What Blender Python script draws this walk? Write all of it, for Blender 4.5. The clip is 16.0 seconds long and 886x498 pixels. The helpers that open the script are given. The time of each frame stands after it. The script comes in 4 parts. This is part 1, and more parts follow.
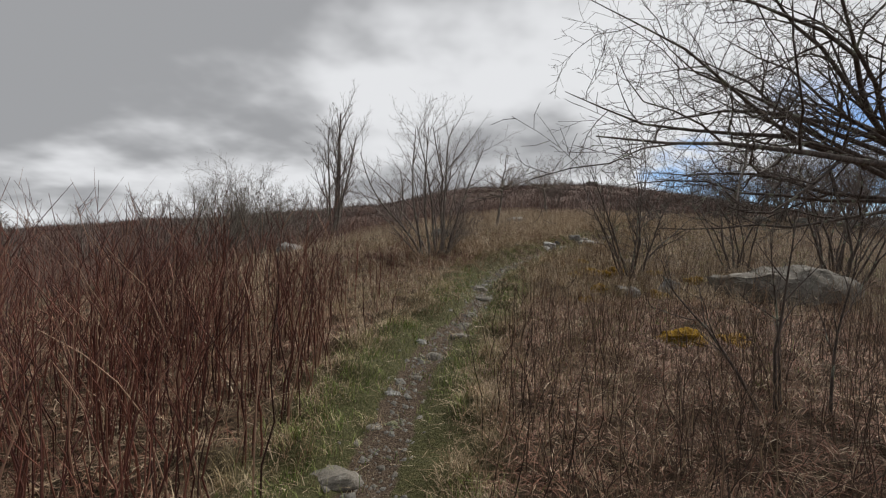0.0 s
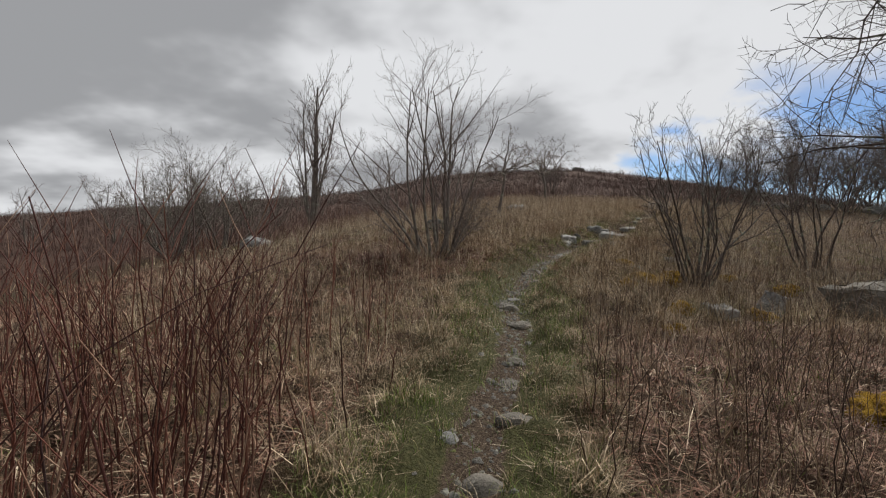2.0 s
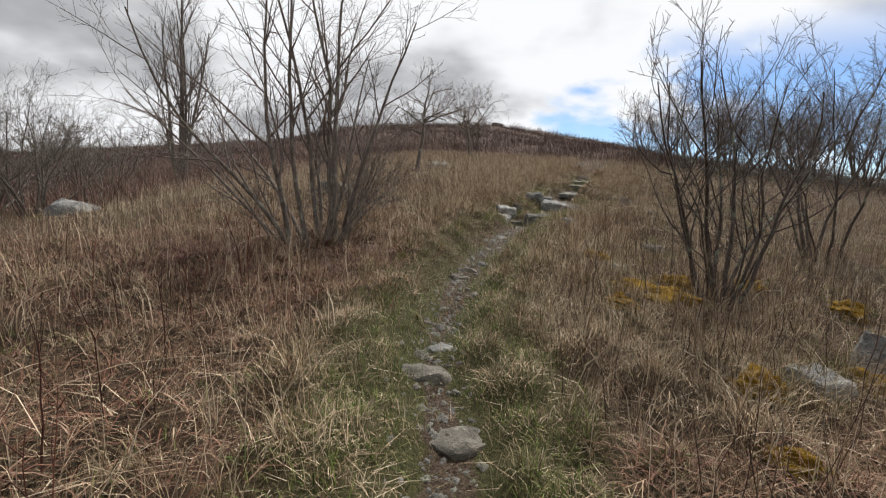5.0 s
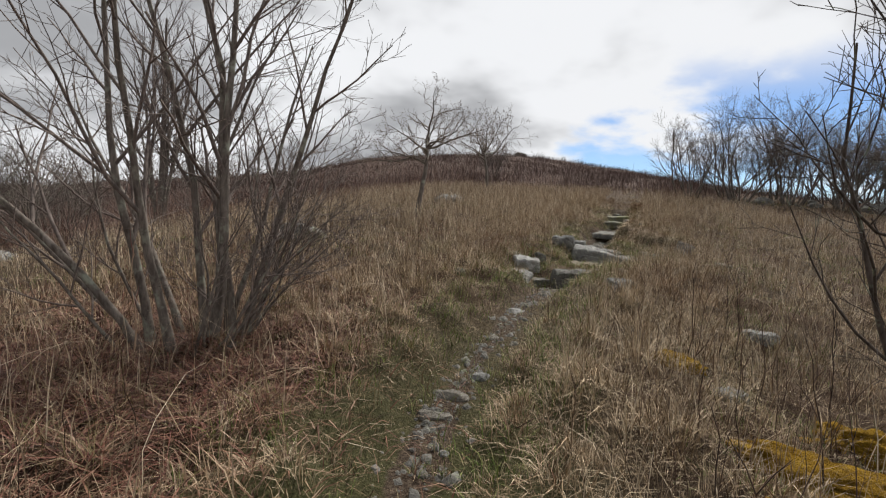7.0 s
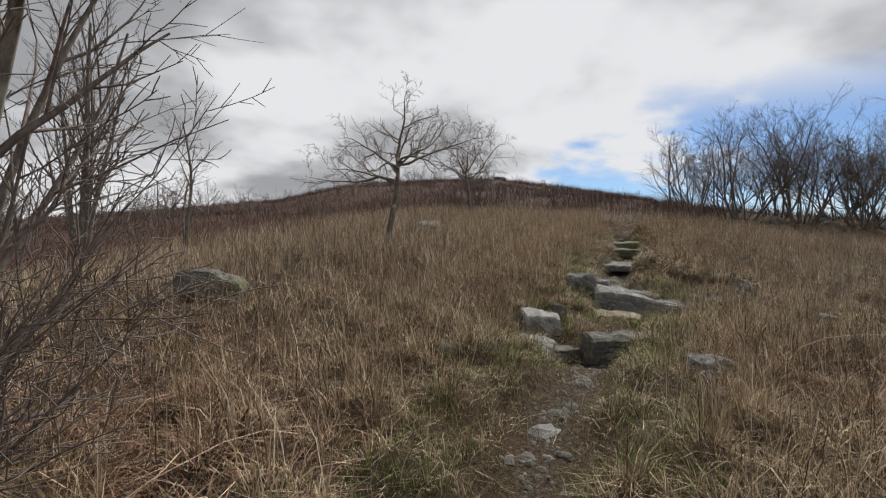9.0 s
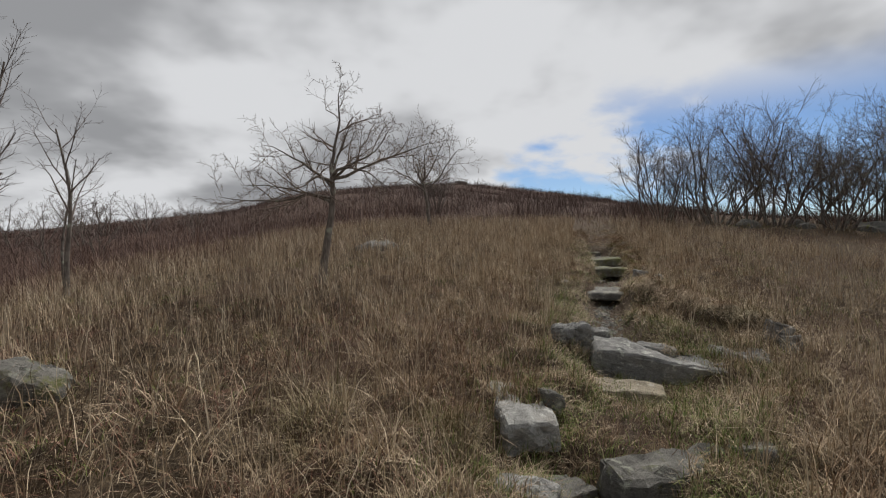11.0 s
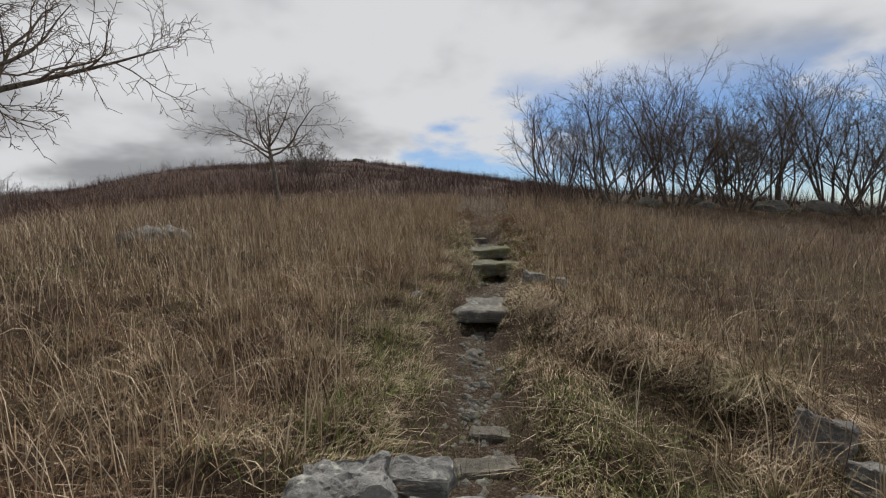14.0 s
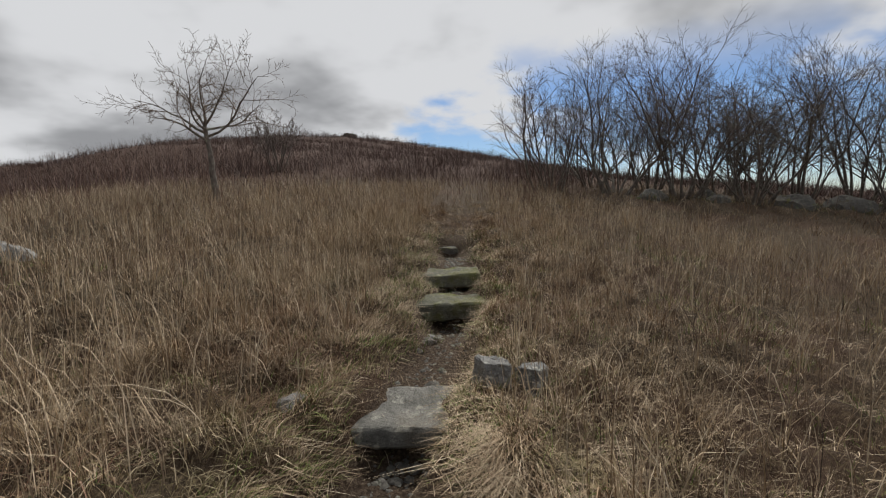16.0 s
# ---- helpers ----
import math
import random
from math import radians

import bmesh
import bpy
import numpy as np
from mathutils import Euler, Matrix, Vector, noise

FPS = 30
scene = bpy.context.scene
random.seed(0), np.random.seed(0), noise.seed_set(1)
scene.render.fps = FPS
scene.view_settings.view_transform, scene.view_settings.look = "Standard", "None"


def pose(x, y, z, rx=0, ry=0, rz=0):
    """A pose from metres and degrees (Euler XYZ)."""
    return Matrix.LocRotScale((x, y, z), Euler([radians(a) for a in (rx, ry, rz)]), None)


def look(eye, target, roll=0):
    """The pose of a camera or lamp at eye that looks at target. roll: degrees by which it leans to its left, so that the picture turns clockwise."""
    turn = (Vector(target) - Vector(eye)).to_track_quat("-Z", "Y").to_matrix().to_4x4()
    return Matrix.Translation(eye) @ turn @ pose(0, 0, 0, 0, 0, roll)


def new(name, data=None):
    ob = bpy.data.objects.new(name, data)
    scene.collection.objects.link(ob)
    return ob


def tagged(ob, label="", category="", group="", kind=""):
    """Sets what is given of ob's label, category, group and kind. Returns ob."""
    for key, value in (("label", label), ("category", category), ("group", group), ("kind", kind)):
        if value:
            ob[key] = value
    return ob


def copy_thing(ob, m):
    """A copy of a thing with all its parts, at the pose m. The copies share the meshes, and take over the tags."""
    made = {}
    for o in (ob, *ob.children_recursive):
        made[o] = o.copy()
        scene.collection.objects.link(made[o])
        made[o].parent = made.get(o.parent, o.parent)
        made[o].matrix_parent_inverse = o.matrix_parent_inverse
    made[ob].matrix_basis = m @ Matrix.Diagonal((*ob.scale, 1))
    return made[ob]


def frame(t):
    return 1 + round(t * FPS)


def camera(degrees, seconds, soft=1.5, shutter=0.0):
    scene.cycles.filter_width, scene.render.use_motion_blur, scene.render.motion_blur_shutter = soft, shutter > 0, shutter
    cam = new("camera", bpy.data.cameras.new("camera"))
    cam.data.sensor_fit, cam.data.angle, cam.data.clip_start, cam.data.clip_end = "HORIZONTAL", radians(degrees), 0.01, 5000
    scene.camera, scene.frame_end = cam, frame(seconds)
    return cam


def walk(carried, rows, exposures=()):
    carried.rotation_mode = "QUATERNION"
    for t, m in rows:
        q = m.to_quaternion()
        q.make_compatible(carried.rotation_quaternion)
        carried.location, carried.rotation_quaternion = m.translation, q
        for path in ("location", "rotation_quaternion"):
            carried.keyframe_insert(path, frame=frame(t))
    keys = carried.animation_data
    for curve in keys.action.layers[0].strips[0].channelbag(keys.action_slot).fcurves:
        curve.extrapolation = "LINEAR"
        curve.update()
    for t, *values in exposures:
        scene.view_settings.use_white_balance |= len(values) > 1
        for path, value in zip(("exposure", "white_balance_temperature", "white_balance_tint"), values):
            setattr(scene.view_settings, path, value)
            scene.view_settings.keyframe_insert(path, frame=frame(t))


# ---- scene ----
cam = camera(84.1, 16.0, soft=1.2)
PATH = [
    (0, (0.017, -0.463, 1.863), (0.02, 1.537, 1.822), 1.7),
    (0.5, (-0.071, 0.367, 1.825), (-0.095, 2.367, 1.787), 1.3),
    (1, (-0.1, 1.066, 1.861), (-0.128, 3.066, 1.822), 1.2),
    (1.5, (-0.344, 1.685, 1.897), (-0.354, 3.684, 1.849), 1.6),
    (2, (-0.404, 2.328, 2.016), (-0.33, 4.325, 1.924), 1.4),
    (2.5, (-0.329, 3.019, 2.121), (-0.147, 5.0, 1.914), 1.2),
    (3, (-0.292, 3.701, 2.205), (-0.001, 5.651, 1.869), 1.0),
    (3.5, (-0.182, 4.321, 2.227), (0.187, 6.251, 1.855), 1.1),
    (4, (-0.059, 4.808, 2.235), (0.375, 6.73, 1.893), 1.7),
    (4.2, (-0.064, 4.99, 2.194), (0.375, 6.914, 1.869), 2.2),
    (6.3, (0.793, 7.412, 2.478), (1.144, 9.373, 2.296), 2.3),
    (6.5, (0.879, 7.682, 2.484), (1.216, 9.646, 2.313), 2.4),
    (7, (1.072, 8.386, 2.496), (1.382, 10.356, 2.346), 2.3),
    (7.5, (1.182, 9.196, 2.459), (1.472, 11.171, 2.332), 1.8),
    (8, (1.281, 9.797, 2.549), (1.573, 11.773, 2.451), 1.4),
    (8.5, (1.439, 10.37, 2.653), (1.761, 12.343, 2.593), 0.9),
    (9, (1.534, 10.818, 2.615), (1.917, 12.781, 2.57), 0.9),
    (9.2, (1.559, 11.058, 2.656), (1.967, 13.015, 2.623), 0.9),
    (11.3, (2.306, 12.914, 3.025), (2.872, 14.832, 2.993), -1.4),
    (11.5, (2.429, 13.118, 2.987), (3.044, 15.02, 2.948), -1.2),
    (12, (2.761, 13.61, 3.012), (3.469, 15.48, 2.961), -0.6),
    (12.5, (3.198, 14.047, 3.032), (3.994, 15.881, 2.972), -0.1),
    (13, (3.59, 14.482, 2.971), (4.411, 16.304, 2.898), 0.1),
    (13.5, (4.013, 15.003, 3.119), (4.861, 16.812, 3.021), -0.2),
    (14, (4.356, 15.52, 3.062), (5.24, 17.31, 2.947), -1.3),
    (14.5, (4.727, 15.867, 3.266), (5.649, 17.636, 3.122), -0.9),
    (15, (5.094, 16.378, 3.304), (6.034, 18.133, 3.118), -0.8),
    (15.5, (5.52, 16.736, 3.417), (6.453, 18.489, 3.181), -0.4),
    (16, (5.885, 17.186, 3.541), (6.781, 18.961, 3.328), -0.6),
]
walk(cam, [(t, look(eye, target, roll)) for t, eye, target, roll in PATH], exposures=[(0.0, 0.08), (2.0, 0.04), (3.5, 0.22), (4.0, 0.4), (6.5, 0.33), (7.5, 0.22), (9.0, 0.1), (11.5, -0.12), (16.0, -0.12)])

# ---- world and sun ----
SUN_TURN, SUN_HIGH = radians(35), radians(48)
world = bpy.data.worlds.new("world")
scene.world = world
world.use_nodes = True
wn, wl = world.node_tree.nodes, world.node_tree.links
wn.clear()


def wnode(kind, **values):
    n = wn.new(kind)
    for key, value in values.items():
        n.inputs[key.replace("_", " ")].default_value = value
    return n


def wmath(op, a, b=None, c=None, clamp=False):
    n = wn.new("ShaderNodeMath")
    n.operation, n.use_clamp = op, clamp
    for i, v in enumerate((a, b, c)):
        if v is None:
            continue
        if isinstance(v, (int, float)):
            n.inputs[i].default_value = v
        else:
            wl.new(v, n.inputs[i])
    return n.outputs[0]


def wmix(fac, a, b):
    n = wn.new("ShaderNodeMix")
    n.data_type = "RGBA"
    for slot, v in ((0, fac), (6, a), (7, b)):
        if isinstance(v, (int, float)):
            n.inputs[slot].default_value = v
        elif isinstance(v, tuple):
            n.inputs[slot].default_value = (*v, 1)
        else:
            wl.new(v, n.inputs[slot])
    return n.outputs[2]


coord = wn.new("ShaderNodeTexCoord").outputs["Generated"]
split = wn.new("ShaderNodeSeparateXYZ")
wl.new(coord, split.inputs[0])
dx, dy, dz = split.outputs
# the cloud deck as a plane overhead
rise = wmath("ADD", wmath("MAXIMUM", dz, 0.0), 0.30)
deck = wn.new("ShaderNodeCombineXYZ")
wl.new(wmath("DIVIDE", dx, rise), deck.inputs[0])
wl.new(wmath("DIVIDE", dy, rise), deck.inputs[1])
deck.inputs[2].default_value = 3.7


def wnoise(scale, detail, rough, shift=(0, 0, 0)):
    m = wn.new("ShaderNodeMapping")
    m.inputs["Location"].default_value = shift
    wl.new(deck.outputs[0], m.inputs["Vector"])
    n = wn.new("ShaderNodeTexNoise")
    n.inputs["Scale"].default_value, n.inputs["Detail"].default_value, n.inputs["Roughness"].default_value = scale, detail, rough
    wl.new(m.outputs[0], n.inputs["Vector"])
    return n.outputs["Fac"]


def wrange(v, a, b, lo=0.0, hi=1.0):
    n = wn.new("ShaderNodeMapRange")
    n.interpolation_type = "SMOOTHSTEP"
    wl.new(v, n.inputs["Value"])
    for key, value in (("From Min", a), ("From Max", b), ("To Min", lo), ("To Max", hi)):
        n.inputs[key].default_value = value
    return n.outputs[0]


sky = wn.new("ShaderNodeTexSky")
sky.sky_type, sky.sun_disc = "NISHITA", False
sky.sun_elevation, sky.sun_rotation, sky.altitude, sky.dust_density = SUN_HIGH, SUN_TURN, 1500, 0.6
clear = wn.new("ShaderNodeMix")
clear.data_type, clear.blend_type = "RGBA", "MULTIPLY"
clear.inputs[0].default_value = 1.0
wl.new(sky.outputs[0], clear.inputs[6])
clear.inputs[7].default_value = (0.066, 0.076, 0.090, 1)
# cloud: grey bellies, white gaps, thinner towards the east
thick = wnoise(0.85, 4, 0.45, (1.3, 0.4, 0))
fine = wnoise(2.1, 4, 0.5, (4.0, 2.2, 0))
tone = wmath("ADD", wmath("ADD", wmath("MULTIPLY", thick, 0.6), wmath("MULTIPLY", fine, 0.4)), wmath("ADD", wmath("MULTIPLY", dx, -0.13), wmath("MULTIPLY_ADD", dz, 0.36, -0.08)))
grey = wmix(wrange(tone, 0.42, 0.575), (0.735, 0.745, 0.765), (0.325, 0.331, 0.345))
east = wmath("ADD", wmath("ADD", wmath("MULTIPLY", dx, 0.80), wmath("MULTIPLY", dy, 0.60)), wmath("MULTIPLY", dz, -0.35))
open_sky = wmath("ADD", wmath("MULTIPLY", wrange(east, 0.72, 0.96), 0.34), wmath("MULTIPLY", wnoise(1.9, 5, 0.55, (7.7, 1.1, 0)), 0.75))
blue = wmath("MULTIPLY", wrange(open_sky, 0.525, 0.655), wrange(dz, 0.32, 0.19))
colour = wmix(blue, grey, clear.outputs[2])
backdrop_light = wn.new("ShaderNodeBackground")
wl.new(colour, backdrop_light.inputs["Color"])
backdrop_light.inputs["Strength"].default_value = 1.0
out = wn.new("ShaderNodeOutputWorld")
wl.new(backdrop_light.outputs[0], out.inputs["Surface"])

sun_data = bpy.data.lights.new("sun", "SUN")
sun_data.energy, sun_data.angle, sun_data.color = 4.0, radians(6), (1.0, 0.95, 0.87)
sun = new("sun", sun_data)
sun.matrix_world = look((0, 0, 60), (-60 * math.sin(SUN_TURN) * math.cos(SUN_HIGH), -60 * math.cos(SUN_TURN) * math.cos(SUN_HIGH), 60 - 60 * math.sin(SUN_HIGH)))


# ---- materials ----
def material(name, rough=0.9, specular=0.25):
    m = bpy.data.materials.new(name)
    m.use_nodes = True
    n = m.node_tree.nodes["Principled BSDF"]
    n.inputs["Roughness"].default_value = rough
    n.inputs["Specular IOR Level"].default_value = specular
    return m, m.node_tree.nodes, m.node_tree.links, n


def ramp(nodes, links, value, stops):
    n = nodes.new("ShaderNodeValToRGB")
    e = n.color_ramp.elements
    while len(e) < len(stops):
        e.new(0.5)
    for slot, (at, c) in zip(e, stops):
        slot.position, slot.color = at, (*c, 1)
    links.new(value, n.inputs[0])
    return n.outputs[0]


def grain(nodes, links, scale, detail=4, rough=0.6, stretch=(1, 1, 1)):
    tc = nodes.new("ShaderNodeTexCoord")
    mp = nodes.new("ShaderNodeMapping")
    mp.inputs["Scale"].default_value = stretch
    links.new(tc.outputs["Object"], mp.inputs["Vector"])
    n = nodes.new("ShaderNodeTexNoise")
    n.inputs["Scale"].default_value, n.inputs["Detail"].default_value, n.inputs["Roughness"].default_value = scale, detail, rough
    links.new(mp.outputs[0], n.inputs["Vector"])
    return n.outputs["Fac"]


def mixed(nodes, links, fac, a, b, how="MIX"):
    n = nodes.new("ShaderNodeMix")
    n.data_type, n.blend_type = "RGBA", how
    for slot, v in ((0, fac), (6, a), (7, b)):
        if isinstance(v, (int, float)):
            n.inputs[slot].default_value = v
        elif isinstance(v, tuple):
            n.inputs[slot].default_value = (*v, 1)
        else:
            links.new(v, n.inputs[slot])
    return n.outputs[2]


def bumped(nodes, links, shader, height, strength, distance):
    b = nodes.new("ShaderNodeBump")
    b.inputs["Strength"].default_value, b.inputs["Distance"].default_value = strength, distance
    links.new(height, b.inputs["Height"])
    links.new(b.outputs[0], shader.inputs["Normal"])


def between(nodes, links, value, a, b):
    n = nodes.new("ShaderNodeMapRange")
    links.new(value, n.inputs["Value"])
    n.inputs["From Min"].default_value, n.inputs["From Max"].default_value = a, b
    return n.outputs[0]


def blade_material(name, stops, patch=None, rough=0.75, straw=True):
    """Dry or green blades: every blade a shade of its own, and broad patches."""
    m, n, l, s = material(name, rough, 0.2)
    geo = n.new("ShaderNodeNewGeometry")
    c = ramp(n, l, geo.outputs["Random Per Island"], stops)
    if patch:
        c = mixed(n, l, between(n, l, grain(n, l, 0.45, 3), 0.48, 0.62), c, mixed(n, l, 0.6, c, patch))
    if patch and straw:
        c = mixed(n, l, between(n, l, grain(n, l, 0.9, 4, 0.6, (1, 1, 0.3)), 0.54, 0.64), c, mixed(n, l, 0.55, c, (0.15, 0.145, 0.06)))
        c = mixed(n, l, between(n, l, grain(n, l, 2.9, 3, 0.6, (1, 1, 0.3)), 0.52, 0.61), c, mixed(n, l, 0.6, c, (0.62, 0.50, 0.35)))
        c = mixed(n, l, between(n, l, grain(n, l, 2.1, 3, 0.6, (1, 1, 0.3)), 0.46, 0.37), c, mixed(n, l, 0.45, c, (0.075, 0.042, 0.028)))
    l.new(c, s.inputs["Base Color"])
    return m


def bark_material(name, dark, light, scale=30, lichen=None):
    m, n, l, s = material(name, 0.9, 0.2)
    c = mixed(n, l, between(n, l, grain(n, l, scale, 5, 0.65, (1, 1, 0.25)), 0.35, 0.65), dark, light)
    if lichen:
        c = mixed(n, l, between(n, l, grain(n, l, 7, 4), 0.56, 0.68), c, lichen)
    l.new(c, s.inputs["Base Color"])
    bumped(n, l, s, grain(n, l, scale * 1.5, 4, 0.6, (1, 1, 0.3)), 0.5, 0.01)
    return m


def stone_material(name, dark, light, lichen, moss=0.0):
    """Bedded grey rock: mottled, with dark seams, pale lichen discs and moss."""
    m, n, l, s = material(name, 0.9, 0.2)
    c = mixed(n, l, between(n, l, grain(n, l, 3.1, 6, 0.7), 0.32, 0.68), dark, light)
    c = mixed(n, l, between(n, l, grain(n, l, 14, 5, 0.75, (1, 1, 2.2)), 0.50, 0.70), c, mixed(n, l, 0.55, c, (0.03, 0.029, 0.027)))
    c = mixed(n, l, between(n, l, grain(n, l, 60, 4, 0.7), 0.35, 0.75), c, mixed(n, l, 0.4, c, (0.04, 0.04, 0.04)))
    c = mixed(n, l, between(n, l, grain(n, l, 11, 5, 0.7), 0.57, 0.64), c, mixed(n, l, 0.75, c, lichen))
    c = mixed(n, l, between(n, l, grain(n, l, 2.2, 4, 0.6), 0.55, 0.72), c, mixed(n, l, 0.4, c, (0.12, 0.085, 0.05)))
    if moss:
        c = mixed(n, l, between(n, l, grain(n, l, 4.5, 5, 0.7), 0.62 - moss * 0.2, 0.68), c, (0.13, 0.135, 0.045))
    l.new(c, s.inputs["Base Color"])
    seams = mixed(n, l, 0.5, grain(n, l, 26, 6, 0.75), grain(n, l, 9, 6, 0.7, (1, 1, 4)))
    bumped(n, l, s, seams, 0.9, 0.035)
    return m


STRAW = blade_material("straw", [(0.0, (0.068, 0.046, 0.028)), (0.35, (0.21, 0.148, 0.087)), (0.7, (0.40, 0.297, 0.185)), (1.0, (0.78, 0.655, 0.475))], (0.22, 0.13, 0.075))
PALE = blade_material("pale_straw", [(0.0, (0.19, 0.133, 0.09)), (0.5, (0.46, 0.355, 0.24)), (1.0, (0.74, 0.63, 0.475))])
GREEN = blade_material("green_blade", [(0.0, (0.055, 0.085, 0.018)), (0.35, (0.13, 0.19, 0.042)), (0.7, (0.225, 0.28, 0.075)), (0.88, (0.32, 0.29, 0.14)), (1.0, (0.46, 0.38, 0.23))])
RUST = blade_material("rust_litter", [(0.0, (0.05, 0.026, 0.02)), (0.4, (0.15, 0.068, 0.044)), (0.75, (0.25, 0.132, 0.088)), (1.0, (0.42, 0.30, 0.22))])
CANE = blade_material("red_cane", [(0.0, (0.045, 0.022, 0.019)), (0.45, (0.13, 0.05, 0.039)), (0.8, (0.22, 0.095, 0.066)), (1.0, (0.38, 0.26, 0.18))], None, 0.55)
STALK = blade_material("brown_stalk", [(0.0, (0.04, 0.028, 0.022)), (0.5, (0.095, 0.06, 0.044)), (0.85, (0.20, 0.135, 0.09)), (1.0, (0.36, 0.27, 0.17))], None, 0.7)
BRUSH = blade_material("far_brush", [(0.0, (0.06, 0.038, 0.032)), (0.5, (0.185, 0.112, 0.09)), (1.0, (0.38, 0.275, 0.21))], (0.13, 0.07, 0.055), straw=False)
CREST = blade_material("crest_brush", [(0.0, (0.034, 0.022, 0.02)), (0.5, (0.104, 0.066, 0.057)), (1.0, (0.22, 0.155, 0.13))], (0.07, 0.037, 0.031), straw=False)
GREY_BARK = bark_material("grey_bark", (0.08, 0.066, 0.056), (0.22, 0.19, 0.165), 30, (0.30, 0.31, 0.25))
THORN_BARK = bark_material("thorn_bark", (0.045, 0.037, 0.033), (0.14, 0.115, 0.10), 34, (0.24, 0.26, 0.20))
TWIG_BARK = bark_material("twig_bark", (0.10, 0.08, 0.072), (0.23, 0.19, 0.17), 40)
PALE_TWIG = bark_material("pale_twig_bark", (0.13, 0.10, 0.08), (0.26, 0.21, 0.175), 40)
STONE = stone_material("stone", (0.165, 0.165, 0.162), (0.39, 0.386, 0.374), (0.50, 0.51, 0.46))
DARK_STONE = stone_material("dark_stone", (0.10, 0.096, 0.088), (0.23, 0.22, 0.20), (0.28, 0.29, 0.24), 0.3)
FLAT_STONE = stone_material("flat_stone", (0.12, 0.11, 0.095), (0.26, 0.238, 0.205), (0.32, 0.31, 0.27))
SLAB_STONE = stone_material("slab_stone", (0.13, 0.128, 0.118), (0.29, 0.285, 0.262), (0.38, 0.38, 0.33))
TAN_STONE = stone_material("tan_stone", (0.24, 0.205, 0.15), (0.42, 0.37, 0.285), (0.46, 0.44, 0.38))
PALE_STONE = stone_material("pale_stone", (0.28, 0.277, 0.268), (0.50, 0.494, 0.47), (0.56, 0.56, 0.52))
MOSSY_STONE = stone_material("mossy_stone", (0.11, 0.11, 0.085), (0.27, 0.265, 0.21), (0.32, 0.34, 0.25), 0.9)

MOSS, mn, ml, ms = material("moss", 1.0, 0.1)
ml.new(ramp(mn, ml, grain(mn, ml, 6, 6, 0.7), [(0.3, (0.10, 0.06, 0.012)), (0.5, (0.25, 0.145, 0.016)), (0.7, (0.38, 0.24, 0.03))]), ms.inputs["Base Color"])
bumped(mn, ml, ms, grain(mn, ml, 90, 4), 1.0, 0.03)

EARTH, en, el, es = material("earth", 0.95, 0.15)
wear = en.new("ShaderNodeAttribute")
wear.attribute_name = "wear"
lush = en.new("ShaderNodeAttribute")
lush.attribute_name = "lush"
litter = ramp(en, el, grain(en, el, 24, 6, 0.75), [(0.3, (0.022, 0.016, 0.011)), (0.52, (0.078, 0.056, 0.036)), (0.72, (0.23, 0.175, 0.11))])
litter = mixed(en, el, between(en, el, grain(en, el, 0.6, 3), 0.45, 0.62), litter, mixed(en, el, 0.55, litter, (0.085, 0.047, 0.032)))
turf = ramp(en, el, grain(en, el, 30, 5, 0.7), [(0.3, (0.032, 0.036, 0.014)), (0.55, (0.075, 0.08, 0.03)), (0.75, (0.17, 0.15, 0.075))])
soil = ramp(en, el, grain(en, el, 40, 6, 0.75), [(0.3, (0.022, 0.015, 0.011)), (0.5, (0.082, 0.058, 0.041)), (0.7, (0.19, 0.148, 0.11))])
heath = en.new("ShaderNodeAttribute")
heath.attribute_name = "heath"
heather = ramp(en, el, grain(en, el, 3, 6, 0.75), [(0.3, (0.035, 0.021, 0.017)), (0.55, (0.085, 0.05, 0.038)), (0.75, (0.17, 0.11, 0.08))])
base = mixed(en, el, heath.outputs["Fac"], mixed(en, el, lush.outputs["Fac"], litter, turf), heather)
ragged = en.new("ShaderNodeMath")
ragged.operation = "ADD"
el.new(wear.outputs["Fac"], ragged.inputs[0])
el.new(between(en, el, grain(en, el, 5, 4), 0.2, 0.8), ragged.inputs[1])
el.new(mixed(en, el, between(en, el, ragged.outputs[0], 0.85, 1.15), base, soil), es.inputs["Base Color"])
bumped(en, el, es, grain(en, el, 42, 6, 0.7), 1.0, 0.04)

# ---- the lie of the land ----
TRAIL_Y = [-6.0, 0.0, 2.5, 4.5, 5.9, 7.0, 8.2, 9.5, 11.3, 12.3, 13.8, 15.0, 16.2, 17.2, 18.4, 19.6, 21.4, 22.4, 24.0, 27.0, 40.0]
TRAIL_X = [-0.6, -0.5, -0.45, -0.25, 0.05, 0.45, 0.72, 0.85, 1.5, 2.0, 2.85, 3.8, 4.75, 5.35, 6.0, 6.7, 8.05, 8.65, 9.5, 11.3, 19.0]


def trail_x(y):
    return np.interp(y, TRAIL_Y, TRAIL_X)


def trail_off(x, y):
    """Signed distance from the trail's middle, to the right positive."""
    return (x - trail_x(y)) * np.interp(y, [-6, 8, 11, 24, 40], [1.0, 0.97, 0.86, 0.83, 0.8])


def step_up(v, a, b):
    k = np.clip((v - a) / (b - a), 0, 1)
    return k * k * (3 - 2 * k)


def bump(x, y, cx, cy, r, h):
    return h * np.exp(-((x - cx) ** 2 + (y - cy) ** 2) / (r * r))


